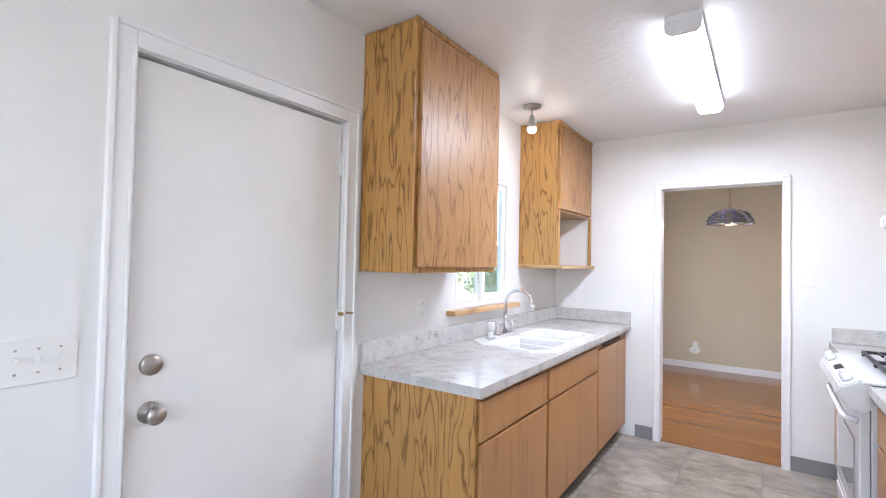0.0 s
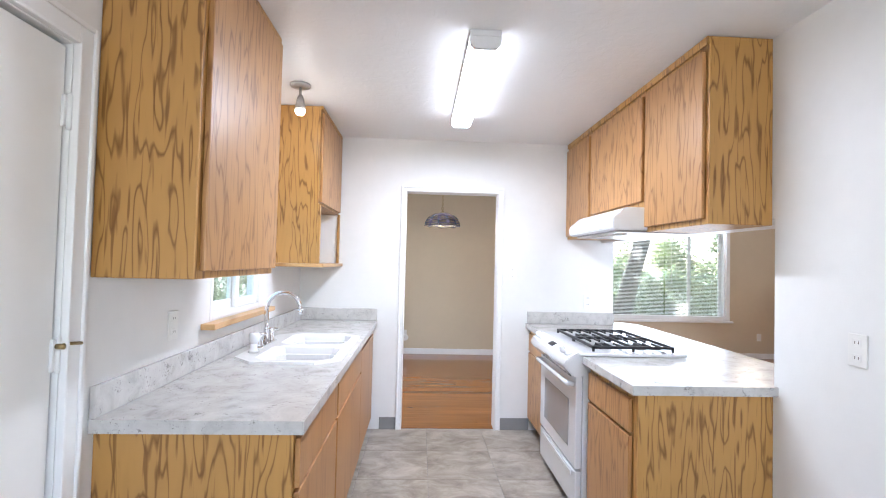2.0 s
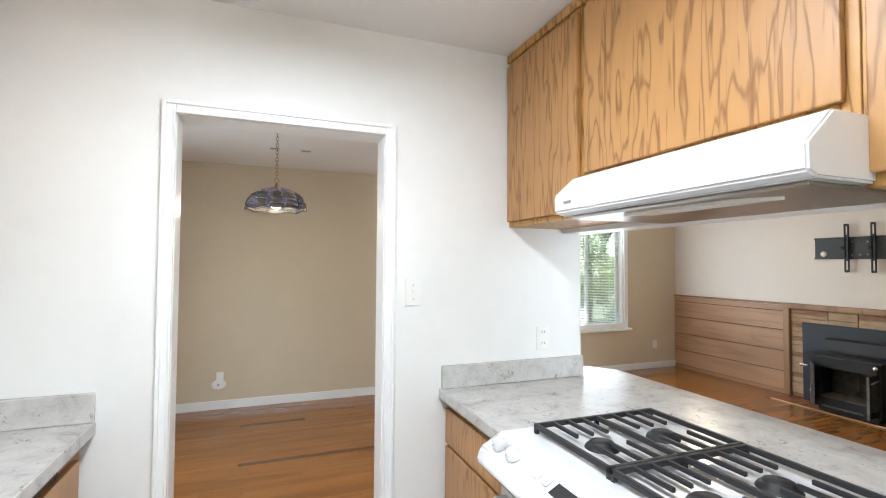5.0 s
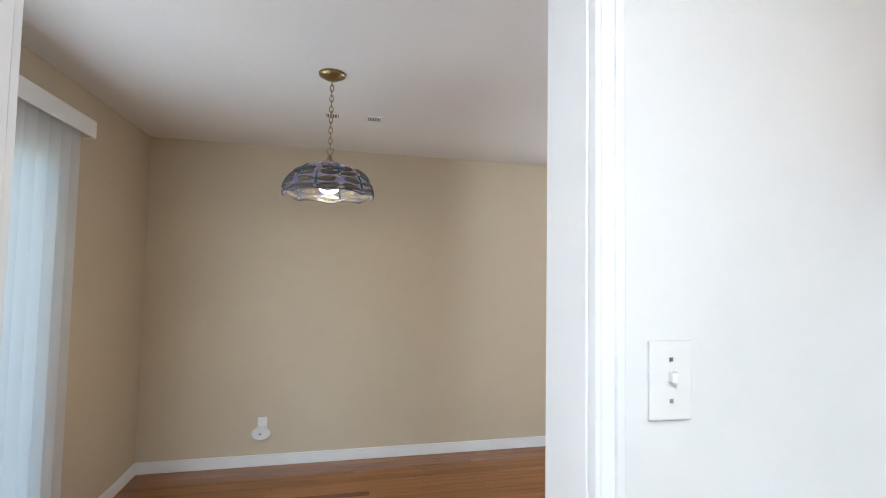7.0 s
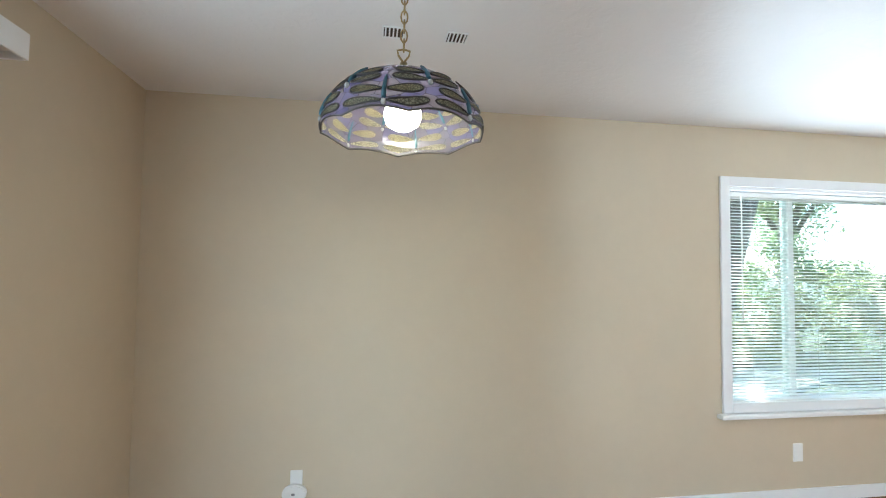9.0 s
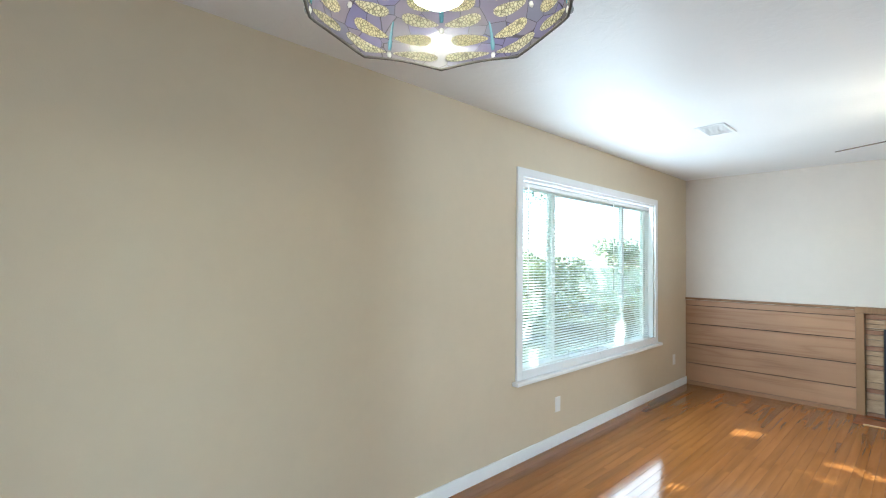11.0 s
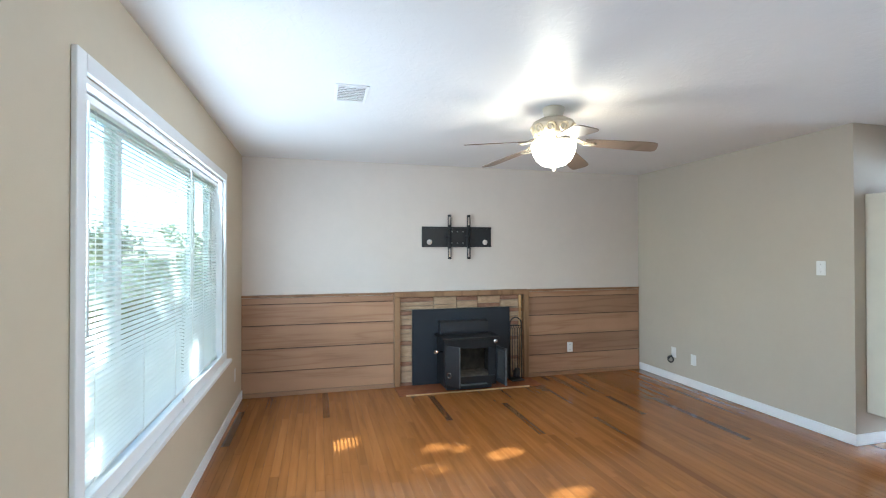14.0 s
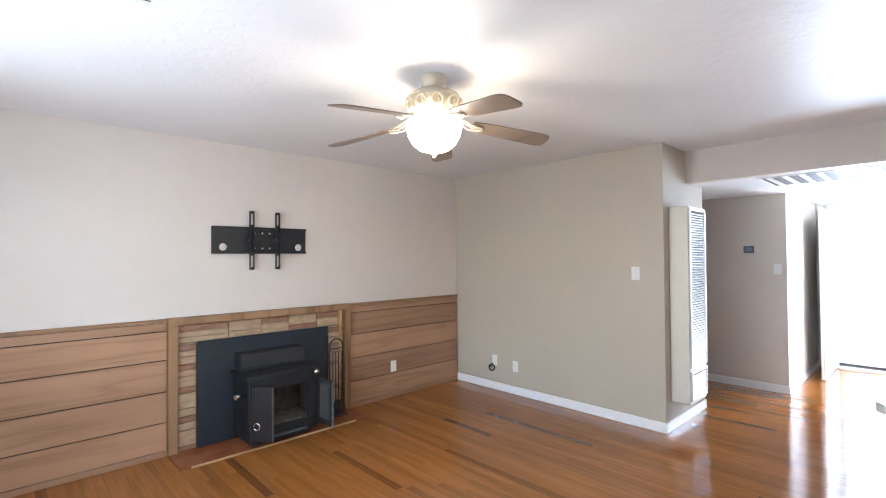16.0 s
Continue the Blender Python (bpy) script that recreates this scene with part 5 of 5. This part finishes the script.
ft = thing("fireplace_tool_set", (5.26, 4.445, 0.012), "black iron fireplace tools hanging on an arched stand", "fireplace tools")
part("base", solid(5.18, 5.33, 4.37, 4.52, 0.013, 0.03, 0.005), M_IRON, ft)
part("stand", tube(bmesh.new(), [(5.26, 4.375, 0.03), (5.26, 4.375, 0.65)] + arc((5.26, 4.445, 0.65), 0.07, 180, 0, (0, 1, 0), (0, 0, 1), 12) + [(5.26, 4.515, 0.03)], 0.007), M_IRON, ft)
part("cross_bar", tube(bmesh.new(), [(5.26, 4.375, 0.63), (5.26, 4.515, 0.63)], 0.005), M_IRON, ft)
for y, nm in ((4.40, "poker"), (4.43, "shovel"), (4.46, "brush"), (4.49, "tongs")):
    bm = tube(bmesh.new(), [(5.245, y, 0.10), (5.245, y, 0.60)], 0.0045, 8)
    tube(bm, arc((5.245, y, 0.615), 0.016, 0, 350, (0, 1, 0), (0, 0, 1), 12), 0.003, 6)
    if nm == "shovel":
        box(bm, 5.235, 5.243, y - 0.03, y + 0.03, 0.05, 0.15, 0.003)
    if nm == "brush":
        lathe(bm, [(0.022, 0.05), (0.02, 0.12), (0.008, 0.13)], pose(5.245, y, 0), 12)
    part(nm, bm, M_IRON, ft)

tv = thing("tv_bracket", (5.375, 5.105, 1.525), "empty black steel television wall bracket with two arms", "wall bracket")
part("wall_plate", solid(5.365, 5.382, 4.70, 5.515, 1.525, 1.752, 0.004), M_STOVE, tv)
part("rail", solid(5.352, 5.364, 4.70, 5.515, 1.735, 1.752, 0.002), M_STOVE, tv)
part("rail", solid(5.352, 5.364, 4.70, 5.515, 1.525, 1.542, 0.002), M_STOVE, tv)
for y in (5.43, 4.775):
    part("cable_hole", lathe(bmesh.new(), [(0.0, 0.0), (0.03, 0.0), (0.03, 0.003), (0.0, 0.003)], pose(5.3645, y, 1.58, 0, -90, 0), 20, False), M_CREAM, tv, "round hole that shows the wall")
for y in (5.17, 5.105, 5.04):
    for z in (1.57, 1.70):
        part("bolt", lathe(bmesh.new(), [(0.009, 0), (0.008, 0.006), (0.0, 0.007)], pose(5.3645, y, z, 0, -90, 0), 10, False), M_STEEL, tv)
for y, ln in ((5.205, 0.0), (4.98, 0.0)):
    bm = solid(5.325, 5.350, y - 0.018, y - 0.012, 1.39, 1.885, 0.001)
    box(bm, 5.325, 5.350, y + 0.012, y + 0.018, 1.39, 1.885, 0.001)
    for z in (1.40, 1.52, 1.64, 1.76, 1.875):
        box(bm, 5.327, 5.332, y - 0.012, y + 0.012, z - 0.012, z + 0.012)
    ar = part("arm", bm, M_STOVE, tv)
    part("tilt_knob", lathe(bmesh.new(), [(0.02, 0), (0.02, 0.018), (0.0, 0.02)], pose(5.325, y + 0.03, 1.64, 0, -90, 0), 14, False), M_IRON, ar)

# ---- wall heater ----
M_HEATER = plain("cream_enamel", (0.66, 0.62, 0.52), 0.35, var=0.04, relief=0.03)
M_HEATGRILLE = plain("pale_grille_metal", (0.62, 0.60, 0.55), 0.35, 0.2, relief=0.0)
hr = thing("wall_heater", (2.83, 2.40, 0.24), "tall cream gas wall heater with louvred grilles", "wall heater")
part("case", solid(2.765, 2.919, 2.205, 2.60, 0.24, 1.90, 0.006), M_HEATER, hr)
for z0, z1 in ((0.545, 1.885), (0.27, 0.515)):
    framed(hr, "y", 2.750, 2.764, 2.215, 2.59, z0, z1, 0.022, "grille_frame", M_HEATGRILLE)
    # near-black sheet gives the shade behind the louvres
    part("grille_back", solid(2.7635, 2.7648, 2.237, 2.568, z0 + 0.02, z1 - 0.02), M_DARK, hr)
    k = int((z1 - z0 - 0.05) / 0.021)
    for i in range(k):
        zc = z0 + 0.032 + i * 0.021
        bm = bmesh.new()
        prism(bm, [(2.762, zc + 0.004), (2.752, zc - 0.006), (2.7535, zc - 0.0085), (2.7635, zc + 0.0015)], -2.567, -2.238, pose(0, 0, 0, 90, 0, 0))
        part("louvre", bm, M_HEATGRILLE, hr)
single("paper_scrap", prism(bmesh.new(), [(2.80, 2.33), (2.84, 2.31), (2.85, 2.36), (2.815, 2.40)], 0.001, 0.006), M_PLASTIC, "small crumpled white scrap on the wood floor", "scrap")


# ---- outlets, switches, vents ----
def plate(axis, face, out, a, z, kind, label, w=0.072, h=0.116):
    """A cover plate on a wall with its toggles or sockets."""
    at = (a, face, z) if axis == "x" else (face, a, z)
    t = thing("wall_outlet" if kind == "outlet" else "light_switch" if kind != "blank" else "cover_plate", at, label, "outlet" if kind == "outlet" else "switch" if kind != "blank" else "cover plate")

    def b(nm, p, q, lo, hi, d0, d1, mat, parent, bev=0.0015):
        f0, f1 = sorted((face + out * d0, face + out * d1))
        return part(nm, solid(*((p, q, f0, f1) if axis == "x" else (f0, f1, p, q)), lo, hi, bev), mat, parent)

    pl = b("plate", a - w / 2, a + w / 2, z - h / 2, z + h / 2, 0.0005, 0.006, M_PLASTIC, t, 0.002)
    if kind == "outlet":
        for dz in (-0.027, 0.027):
            s = b("socket", a - 0.016, a + 0.016, z + dz - 0.014, z + dz + 0.014, 0.006, 0.0075, M_PLASTIC, pl)
            for da in (-0.007, 0.007):
                # near-black bar on the face, colour for the shaded hole
                b("slot", a + da - 0.0012, a + da + 0.0012, z + dz - 0.004, z + dz + 0.006, 0.0075, 0.008, M_DARK, pl, 0.0)
    elif kind.startswith("toggle"):
        k = int(kind[6:] or 1)
        for i in range(k):
            c = a + (i - (k - 1) / 2) * 0.046
            b("toggle", c - 0.005, c + 0.005, z - 0.002, z + 0.013, 0.006, 0.016, M_PLASTIC, pl)
            for dz in (-0.03, 0.03):
                b("screw", c - 0.003, c + 0.003, z + dz - 0.003, z + dz + 0.003, 0.006, 0.0068, M_STEEL, pl, 0.0)
    return t


plate("y", -1.385, 1, 0.553, 1.11, "toggle3", "white triple toggle switch plate beside the side door", 0.165, 0.118)
plate("y", -1.385, 1, 2.187, 1.122, "outlet", "white duplex outlet above the countertop")
plate("x", 4.185, -1, 0.398, 1.325, "toggle", "white toggle switch beside the doorway")
plate("x", 4.185, -1, 1.054, 1.098, "outlet", "white duplex outlet above the peninsula counter")
plate("y", 1.16, -1, 1.82, 1.128, "outlet", "white duplex outlet on the kitchen end wall")
plate("x", 7.37, -1, 2.568, 0.315, "blank", "white outlet plate below the wide window")
plate("x", 7.37, -1, 4.98, 0.335, "blank", "white outlet plate near the wainscot")
plate("x", 2.71, 1, 3.16, 1.33, "toggle", "white switch plate on the grey beige wall")
plate("x", 2.71, 1, 4.487, 0.297, "blank", "white outlet plate near the floor")
plate("x", 2.71, 1, 4.775, 0.325, "blank", "white cable plate near the floor")
plate("y", 5.356, -1, 3.698, 0.325, "outlet", "white outlet set into the wainscot")
plate("x", 0.66, 1, 2.523, 1.33, "toggle", "white switch plate in the hall")
single("cable_loop", tube(bmesh.new(), arc((4.81, 2.728, 0.24), 0.035, 0, 345, (1, 0.2, 0), (0, 0, 1), 18) + [(4.79, 2.73, 0.29)], 0.007), M_IRON, "coil of black cable hanging at its wall plate", "cable")
th = thing("thermostat", (2.785, 0.66, 1.51), "small dark blue grey wall thermostat", "thermostat")
part("case", solid(2.735, 2.835, 0.6605, 0.685, 1.505, 1.585, 0.008), plain("blue_grey_plastic", (0.10, 0.13, 0.18), 0.4, relief=0.0), th)
part("display", solid(2.755, 2.815, 0.6852, 0.687, 1.53, 1.57), plain("grey_display", (0.2, 0.26, 0.3), 0.15, relief=0.0), th)
pi = thing("plug_in_night_light", (-0.605, 7.368, 0.20), "white plug-in carbon monoxide alarm under an outlet plate", "alarm")
part("outlet_plate", solid(-0.632, -0.566, 7.363, 7.3695, 0.27, 0.362, 0.002), M_PLASTIC, pi)
bm = bmesh.new()
prism(bm, [(0.066 * math.cos(2 * math.pi * i / 24), 0.047 * math.sin(2 * math.pi * i / 24)) for i in range(24)], 0.0, 0.036, pose(-0.604, 7.3625, 0.248, 90, 0, 0))
bmesh.ops.bevel(bm, geom=[e for e in bm.edges if abs(e.verts[0].co.y - e.verts[1].co.y) < 1e-4], offset=0.008, segments=3, affect="EDGES")
part("body", bm, M_PLASTIC, pi)
part("button", solid(-0.618, -0.600, 7.324, 7.327, 0.242, 0.254, 0.002), M_COVE, pi)


def ceiling_vent(x0, x1, y0, y1, z, label, slats, along="y"):
    v = thing("ceiling_vent", ((x0 + x1) / 2, (y0 + y1) / 2, z), label, "vent")
    bm = bmesh.new()
    w = 0.02 if x1 - x0 > 0.15 else 0.006
    for p, q, r, s in ((x0, x0 + w, y0, y1), (x1 - w, x1, y0, y1), (x0 + w, x1 - w, y0, y0 + w), (x0 + w, x1 - w, y1 - w, y1)):
        box(bm, p, q, r, s, z - 0.008, z - 0.0005, 0.002)
    part("frame", bm, M_TRIM, v)
    # near-black sheet, colour in place of the shaded duct above the slats
    part("backing", solid(x0 + w, x1 - w, y0 + w, y1 - w, z - 0.003, z - 0.0006), M_DARK, v)
    for i in range(slats):
        if along == "y":
            c = x0 + w + (x1 - x0 - 2 * w) * (i + 0.5) / slats
            h = (x1 - x0) / slats * 0.17
            part("slat", solid(c - h, c + h, y0 + w, y1 - w, z - 0.009, z - 0.0035, 0.001), M_TRIM, v)
        else:
            c = y0 + w + (y1 - y0 - 2 * w) * (i + 0.5) / slats
            h = (y1 - y0) / slats * 0.32
            part("slat", solid(x0 + w, x1 - w, c - h, c + h, z - 0.009, z - 0.0035, 0.001), M_TRIM, v)


ceiling_vent(3.07, 3.38, 6.33, 6.53, H, "white ceiling air register", 9, "y")
ceiling_vent(-0.185, -0.095, 6.46, 6.55, H, "tiny louvred ceiling vent", 5)
ceiling_vent(0.075, 0.165, 6.46, 6.55, H, "tiny louvred ceiling vent", 5)
ceiling_vent(1.45, 2.40, 1.38, 2.02, SOF, "large white return air grille in the hall ceiling", 8, "y")

# ---- outdoors ----
structure("ground", solid(-150, 150, -150, 150, -0.4, -0.15), mottled("lawn_and_soil", [(0.3, (0.03, 0.05, 0.018)), (0.5, (0.06, 0.075, 0.03)), (0.7, (0.11, 0.10, 0.065))], 3.0, 0.9, relief=0.5), "lawn and bare soil", "ground")
M_CONC = mottled("pale_concrete", [(0.3, (0.40, 0.39, 0.37)), (0.7, (0.54, 0.53, 0.51))], 2.0, 0.8)
structure("patio", solid(-6.0, -1.56, 4.0, 8.0, -0.15, -0.04), M_CONC, "pale concrete patio", "pavement")
structure("porch", solid(0.6, 4.0, -5.0, -1.30, -0.15, -0.03), M_CONC, "pale concrete porch", "pavement")
structure("path", prism(bmesh.new(), [(1.0, 9.0), (2.6, 9.0), (7.5, 11.2), (7.0, 12.0), (2.0, 10.4), (0.2, 10.4)], -0.15, -0.11), mottled("weathered_path", [(0.3, (0.22, 0.21, 0.19)), (0.7, (0.32, 0.31, 0.28))], 3.0, 0.9), "pale curved garden path", "pavement")


def leaf_material(name, a, b2):
    m, nt, b, n = mat_base(name)
    geo = nt.nodes.new("ShaderNodeNewGeometry")
    r = ramp(nt, [(0.0, a), (1.0, b2)])
    nt.links.new(geo.outputs["Random Per Island"], r.inputs[0])
    nt.links.new(r.outputs[0], b.inputs["Base Color"])
    b.inputs["Roughness"].default_value = 0.45
    t = nt.nodes.new("ShaderNodeBsdfTranslucent")
    nt.links.new(r.outputs[0], t.inputs[0])
    mx = nt.nodes.new("ShaderNodeMixShader")
    mx.inputs[0].default_value = 0.55
    nt.links.new(b.outputs[0], mx.inputs[1])
    nt.links.new(t.outputs[0], mx.inputs[2])
    nt.links.new(mx.outputs[0], nt.nodes["Material Output"].inputs[0])
    return m


M_LEAF = leaf_material("garden_leaves", (0.13, 0.19, 0.085), (0.28, 0.32, 0.16))
M_LEAF2 = leaf_material("yellow_green_leaves", (0.18, 0.22, 0.09), (0.36, 0.37, 0.18))
M_BARK = mottled("grey_brown_bark", [(0.3, (0.06, 0.045, 0.035)), (0.7, (0.15, 0.12, 0.095))], 10.0, 0.9, relief=1.0, stretch=(1, 1, 0.25))


# openings in the crowns, by where the sun through them meets the floor
GAPS = [(3.97, 6.43, 0.065), (3.72, 5.80, 0.045), (3.40, 5.86, 0.035), (3.49, 5.31, 0.07), (2.86, 5.13, 0.055), (2.62, 5.92, 0.10), (2.52, 6.50, 0.035), (2.47, 6.23, 0.03), (2.56, 5.50, 0.095), (3.67, 5.59, 0.025)]
SUNWARD = np.array([-2.2, 10.1, 7.79]) / np.linalg.norm([-2.2, 10.1, 7.79])


def shaded(p):
    """Which of the places p lie outside every opening."""
    keep = np.ones(len(p), bool)
    for x, y, r in GAPS:
        v = p - np.array([x, y, 0.0])
        keep &= np.linalg.norm(v - (v @ SUNWARD)[:, None] * SUNWARD, axis=1) > r + 0.05
    return keep


def leaves(centres, radius, per, size, seed):
    """Many small folded leaves in clumps round the given centres."""
    g = np.random.RandomState(seed)
    vs, fs = [], []
    for c in centres:
        d = g.normal(size=(per, 3))
        d /= np.linalg.norm(d, axis=1)[:, None]
        p = np.array(c) + d * (radius * g.uniform(0.15, 1.0, (per, 1)) ** 0.6) * np.array([1, 1, 0.75])
        ax = g.normal(size=(per, 3))
        ax /= np.linalg.norm(ax, axis=1)[:, None]
        si = np.cross(ax, g.normal(size=(per, 3)))
        si /= np.linalg.norm(si, axis=1)[:, None]
        s = size * g.uniform(0.6, 1.3, (per, 1))
        for q in np.stack([p - ax * s, p + si * s * 0.5, p + ax * s, p - si * s * 0.5], 1)[shaded(p)]:
            k = len(vs)
            vs += [tuple(v) for v in q]
            fs.append((k, k + 1, k + 2, k + 3))
    me = bpy.data.meshes.new("crown")
    me.from_pydata(vs, [], fs)
    return me


def tree(x, y, height, trunk_r, crown_z, spread, clumps, per, mat, label, lean=(0.0, 0.0), seed=1, size=0.07):
    g = random.Random(seed)
    t = thing("tree", (x, y, -0.15), label, "tree")
    top = Vector((x + lean[0], y + lean[1], crown_z))
    bm = tube(bmesh.new(), [(x, y, -0.2), (x + lean[0] * 0.25 + 0.06, y, crown_z * 0.3), (x + lean[0] * 0.7 - 0.05, y + lean[1] * 0.6, crown_z * 0.65), top], [trunk_r * 1.25, trunk_r, trunk_r * 0.85, trunk_r * 0.6], 12)
    ends = []
    for k in range(7):
        a = 2 * math.pi * k / 7 + g.uniform(-0.3, 0.3)
        e = top + Vector((math.cos(a) * spread * 0.7, math.sin(a) * spread * 0.7, g.uniform(0.3, height - crown_z)))
        mid = top.lerp(e, 0.5) + Vector((0, 0, 0.25))
        tube(bm, [top - Vector((0, 0, 0.3)), mid, e], [trunk_r * 0.5, trunk_r * 0.3, trunk_r * 0.1], 7)
        ends += [mid, e]
    part("trunk", bm, M_BARK, t)
    cs = []
    for k in range(clumps):
        e = g.choice(ends)
        cs.append((e.x + g.uniform(-1, 1) * spread * 0.5, e.y + g.uniform(-1, 1) * spread * 0.5, e.z + g.uniform(-0.6, 0.9)))
    me = leaves(cs, spread * 0.30, per, size, seed)
    me.materials.append(mat)
    o = new("crown", me)
    o.parent = t
    o.location = -Vector(t.location)
    tagged(o, "", "", "", "stuff")
    return t


tree(3.73, 9.9, 7.4, 0.17, 4.5, 2.9, 110, 250, M_LEAF, "leaning garden tree with a thick grey trunk", (1.35, 0.0), 3)
# added in the sun's line, its crown above view shades the wide window
tree(1.1, 12.6, 7.0, 0.09, 4.3, 2.6, 120, 260, M_LEAF2, "slender leafy garden tree added sunward to shade the wide window", (0.5, 0.1), 5)
# added to keep sun off the vertical blind, also foliage past the kitchen window
tree(-2.8, 9.7, 6.2, 0.11, 3.0, 2.2, 140, 260, M_LEAF, "dense leafy tree added at the patio's edge to shade the vertical blind", (0.2, 0.1), 19)
tree(8.6, 13.5, 6.8, 0.12, 3.0, 2.4, 50, 240, M_LEAF2, "yellow green garden tree", (0.2, 0.2), 8)
tree(12.5, 17.5, 7.0, 0.18, 2.6, 2.8, 60, 260, M_LEAF, "leafy garden tree further off", (0.2, 0.1), 12)
tree(-15.5, 8.0, 6.5, 0.14, 2.4, 2.6, 40, 220, M_LEAF, "leafy tree beside the patio", (0.2, 0.1), 15)


def shrub(x, y, r, h, mat, label, seed):
    g = random.Random(seed)
    cs = [(x + g.uniform(-r, r), y + g.uniform(-r, r) * 0.7, g.uniform(0.05, h)) for _ in range(16)]
    me = leaves(cs, 0.42, 220, 0.05, seed)
    me.materials.append(mat)
    o = new("shrub", me)
    tagged(o, label, "shrub", "shrubs of the garden", "stuff")
    return o


k = 40
for x, y, r, h in ((-2.5, 15, 1.4, 1.9), (0.2, 15.6, 1.4, 1.6), (2.6, 15.2, 1.4, 2.0), (5.0, 15.0, 1.4, 1.8), (7.4, 14.2, 1.4, 2.2), (9.6, 12.6, 1.4, 2.1), (11.2, 10.6, 1.3, 2.0), (4.2, 12.8, 0.9, 0.9), (7.0, 12.6, 0.9, 1.1), (5.6, 12.9, 1.0, 1.5), (8.6, 11.8, 1.0, 1.4), (6.4, 14.0, 1.2, 2.6), (3.6, 14.6, 1.3, 2.5), (9.0, 14.6, 1.3, 2.8), (12.4, 8.4, 1.3, 2.2), (-4.6, 1.4, 1.3, 2.4), (-4.4, 3.2, 1.2, 2.2), (-5.0, -0.6, 1.3, 2.6), (-6.0, 2.4, 1.4, 3.2), (-14.0, 10.4, 1.4, 1.6), (-2.5, 8.9, 1.0, 1.9), (-3.8, 8.8, 1.0, 2.0), (-5.1, 9.0, 1.0, 1.8), (1.2, -6.6, 1.1, 1.2), (3.0, -7.2, 1.2, 1.5)):
    shrub(x, y, r, h, M_LEAF if k % 2 else M_LEAF2, "bushy green garden shrub", k)
    k += 1

# ---- floors, piece by piece ----
fv = tagged(new("floor_kitchen"), "grey stone-look vinyl tile floor", "floor", "", "structure")
ORIGIN[fv.name] = Vector((0, 0, 0))
part("bed", solid(-1.385, 1.16, -1.6, 4.235, -0.02, -0.004), M_COVE, fv)
tile = solid(-0.2275, 0.2275, -0.2275, 0.2275, -0.004, 0.0, 0.0008)
tile_mesh = bpy.data.meshes.new("tile")
tile.to_mesh(tile_mesh)
tile.free()
tile_mesh.materials.append(M_VINYL)
for i in range(-3, 3):
    for j in range(-4, 10):
        x, y = -0.305 + 0.4575 * (i + 0.5), 0.08 + 0.4575 * (j + 0.5)
        if y > 4.2:
            continue
        t = new("tile", tile_mesh)
        t.location, t.parent = (x, y, 0), fv

fw = tagged(new("floor_living"), "varnished orange oak strip floor", "floor", "", "structure")
ORIGIN[fw.name] = Vector((0, 0, 0))
PW = 0.0572
part("subfloor", solid(-1.45, 5.383, 4.236, 7.37, -0.02, -0.005), M_DARK, fw)
part("subfloor", solid(1.275, 5.383, -1.15, 4.236, -0.02, -0.005), M_DARK, fw)
plank_meshes = []
for ln in (0.55, 0.8, 1.1, 1.5):
    bm = solid(-ln / 2, ln / 2, -PW / 2, PW / 2, -0.012, 0.0, 0.0006)
    me = bpy.data.meshes.new("plank")
    bm.to_mesh(me)
    bm.free()
    me.materials.append(M_FLOOR)
    plank_meshes.append((ln, me))
rest, singles = [], 0
rng = random.Random(11)
row = 0
y = -1.15 + PW / 2
while y < 7.37:
    x0 = -1.45 if y > 4.236 else 1.275
    x = x0 - rng.uniform(0.0, 0.5)
    while x < 5.383:
        ln, me = rng.choice(plank_meshes)
        a, b = max(x, x0), min(x + ln, 5.383)
        if b - a > 0.02:
            if 1.9 < a and b < 5.35 and 4.30 < y < 6.9 and singles < 300 and b - a > ln - 1e-6:
                p = new("plank", me)
                p.location, p.parent = ((a + b) / 2, y, 0.0), fw
                singles += 1
            else:
                rest.append((a, b, y))
        x += ln + 0.0006
    y += PW + 0.0005
vs, fs = [], []
for a, b, y in rest:
    k = len(vs)
    h = PW / 2
    vs += [(a, y - h, -0.012), (b, y - h, -0.012), (b, y + h, -0.012), (a, y + h, -0.012), (a + 0.0004, y - h + 0.0004, 0), (b - 0.0004, y - h + 0.0004, 0), (b - 0.0004, y + h - 0.0004, 0), (a + 0.0004, y + h - 0.0004, 0)]
    fs += [(k + 4, k + 5, k + 6, k + 7), (k, k + 1, k + 5, k + 4), (k + 1, k + 2, k + 6, k + 5), (k + 2, k + 3, k + 7, k + 6), (k + 3, k, k + 4, k + 7)]
me = bpy.data.meshes.new("planks")
me.from_pydata(vs, [], fs)
me.materials.append(M_FLOOR)
po = new("planks", me)
po.parent = fw
tagged(po, "", "", "", "stuff")
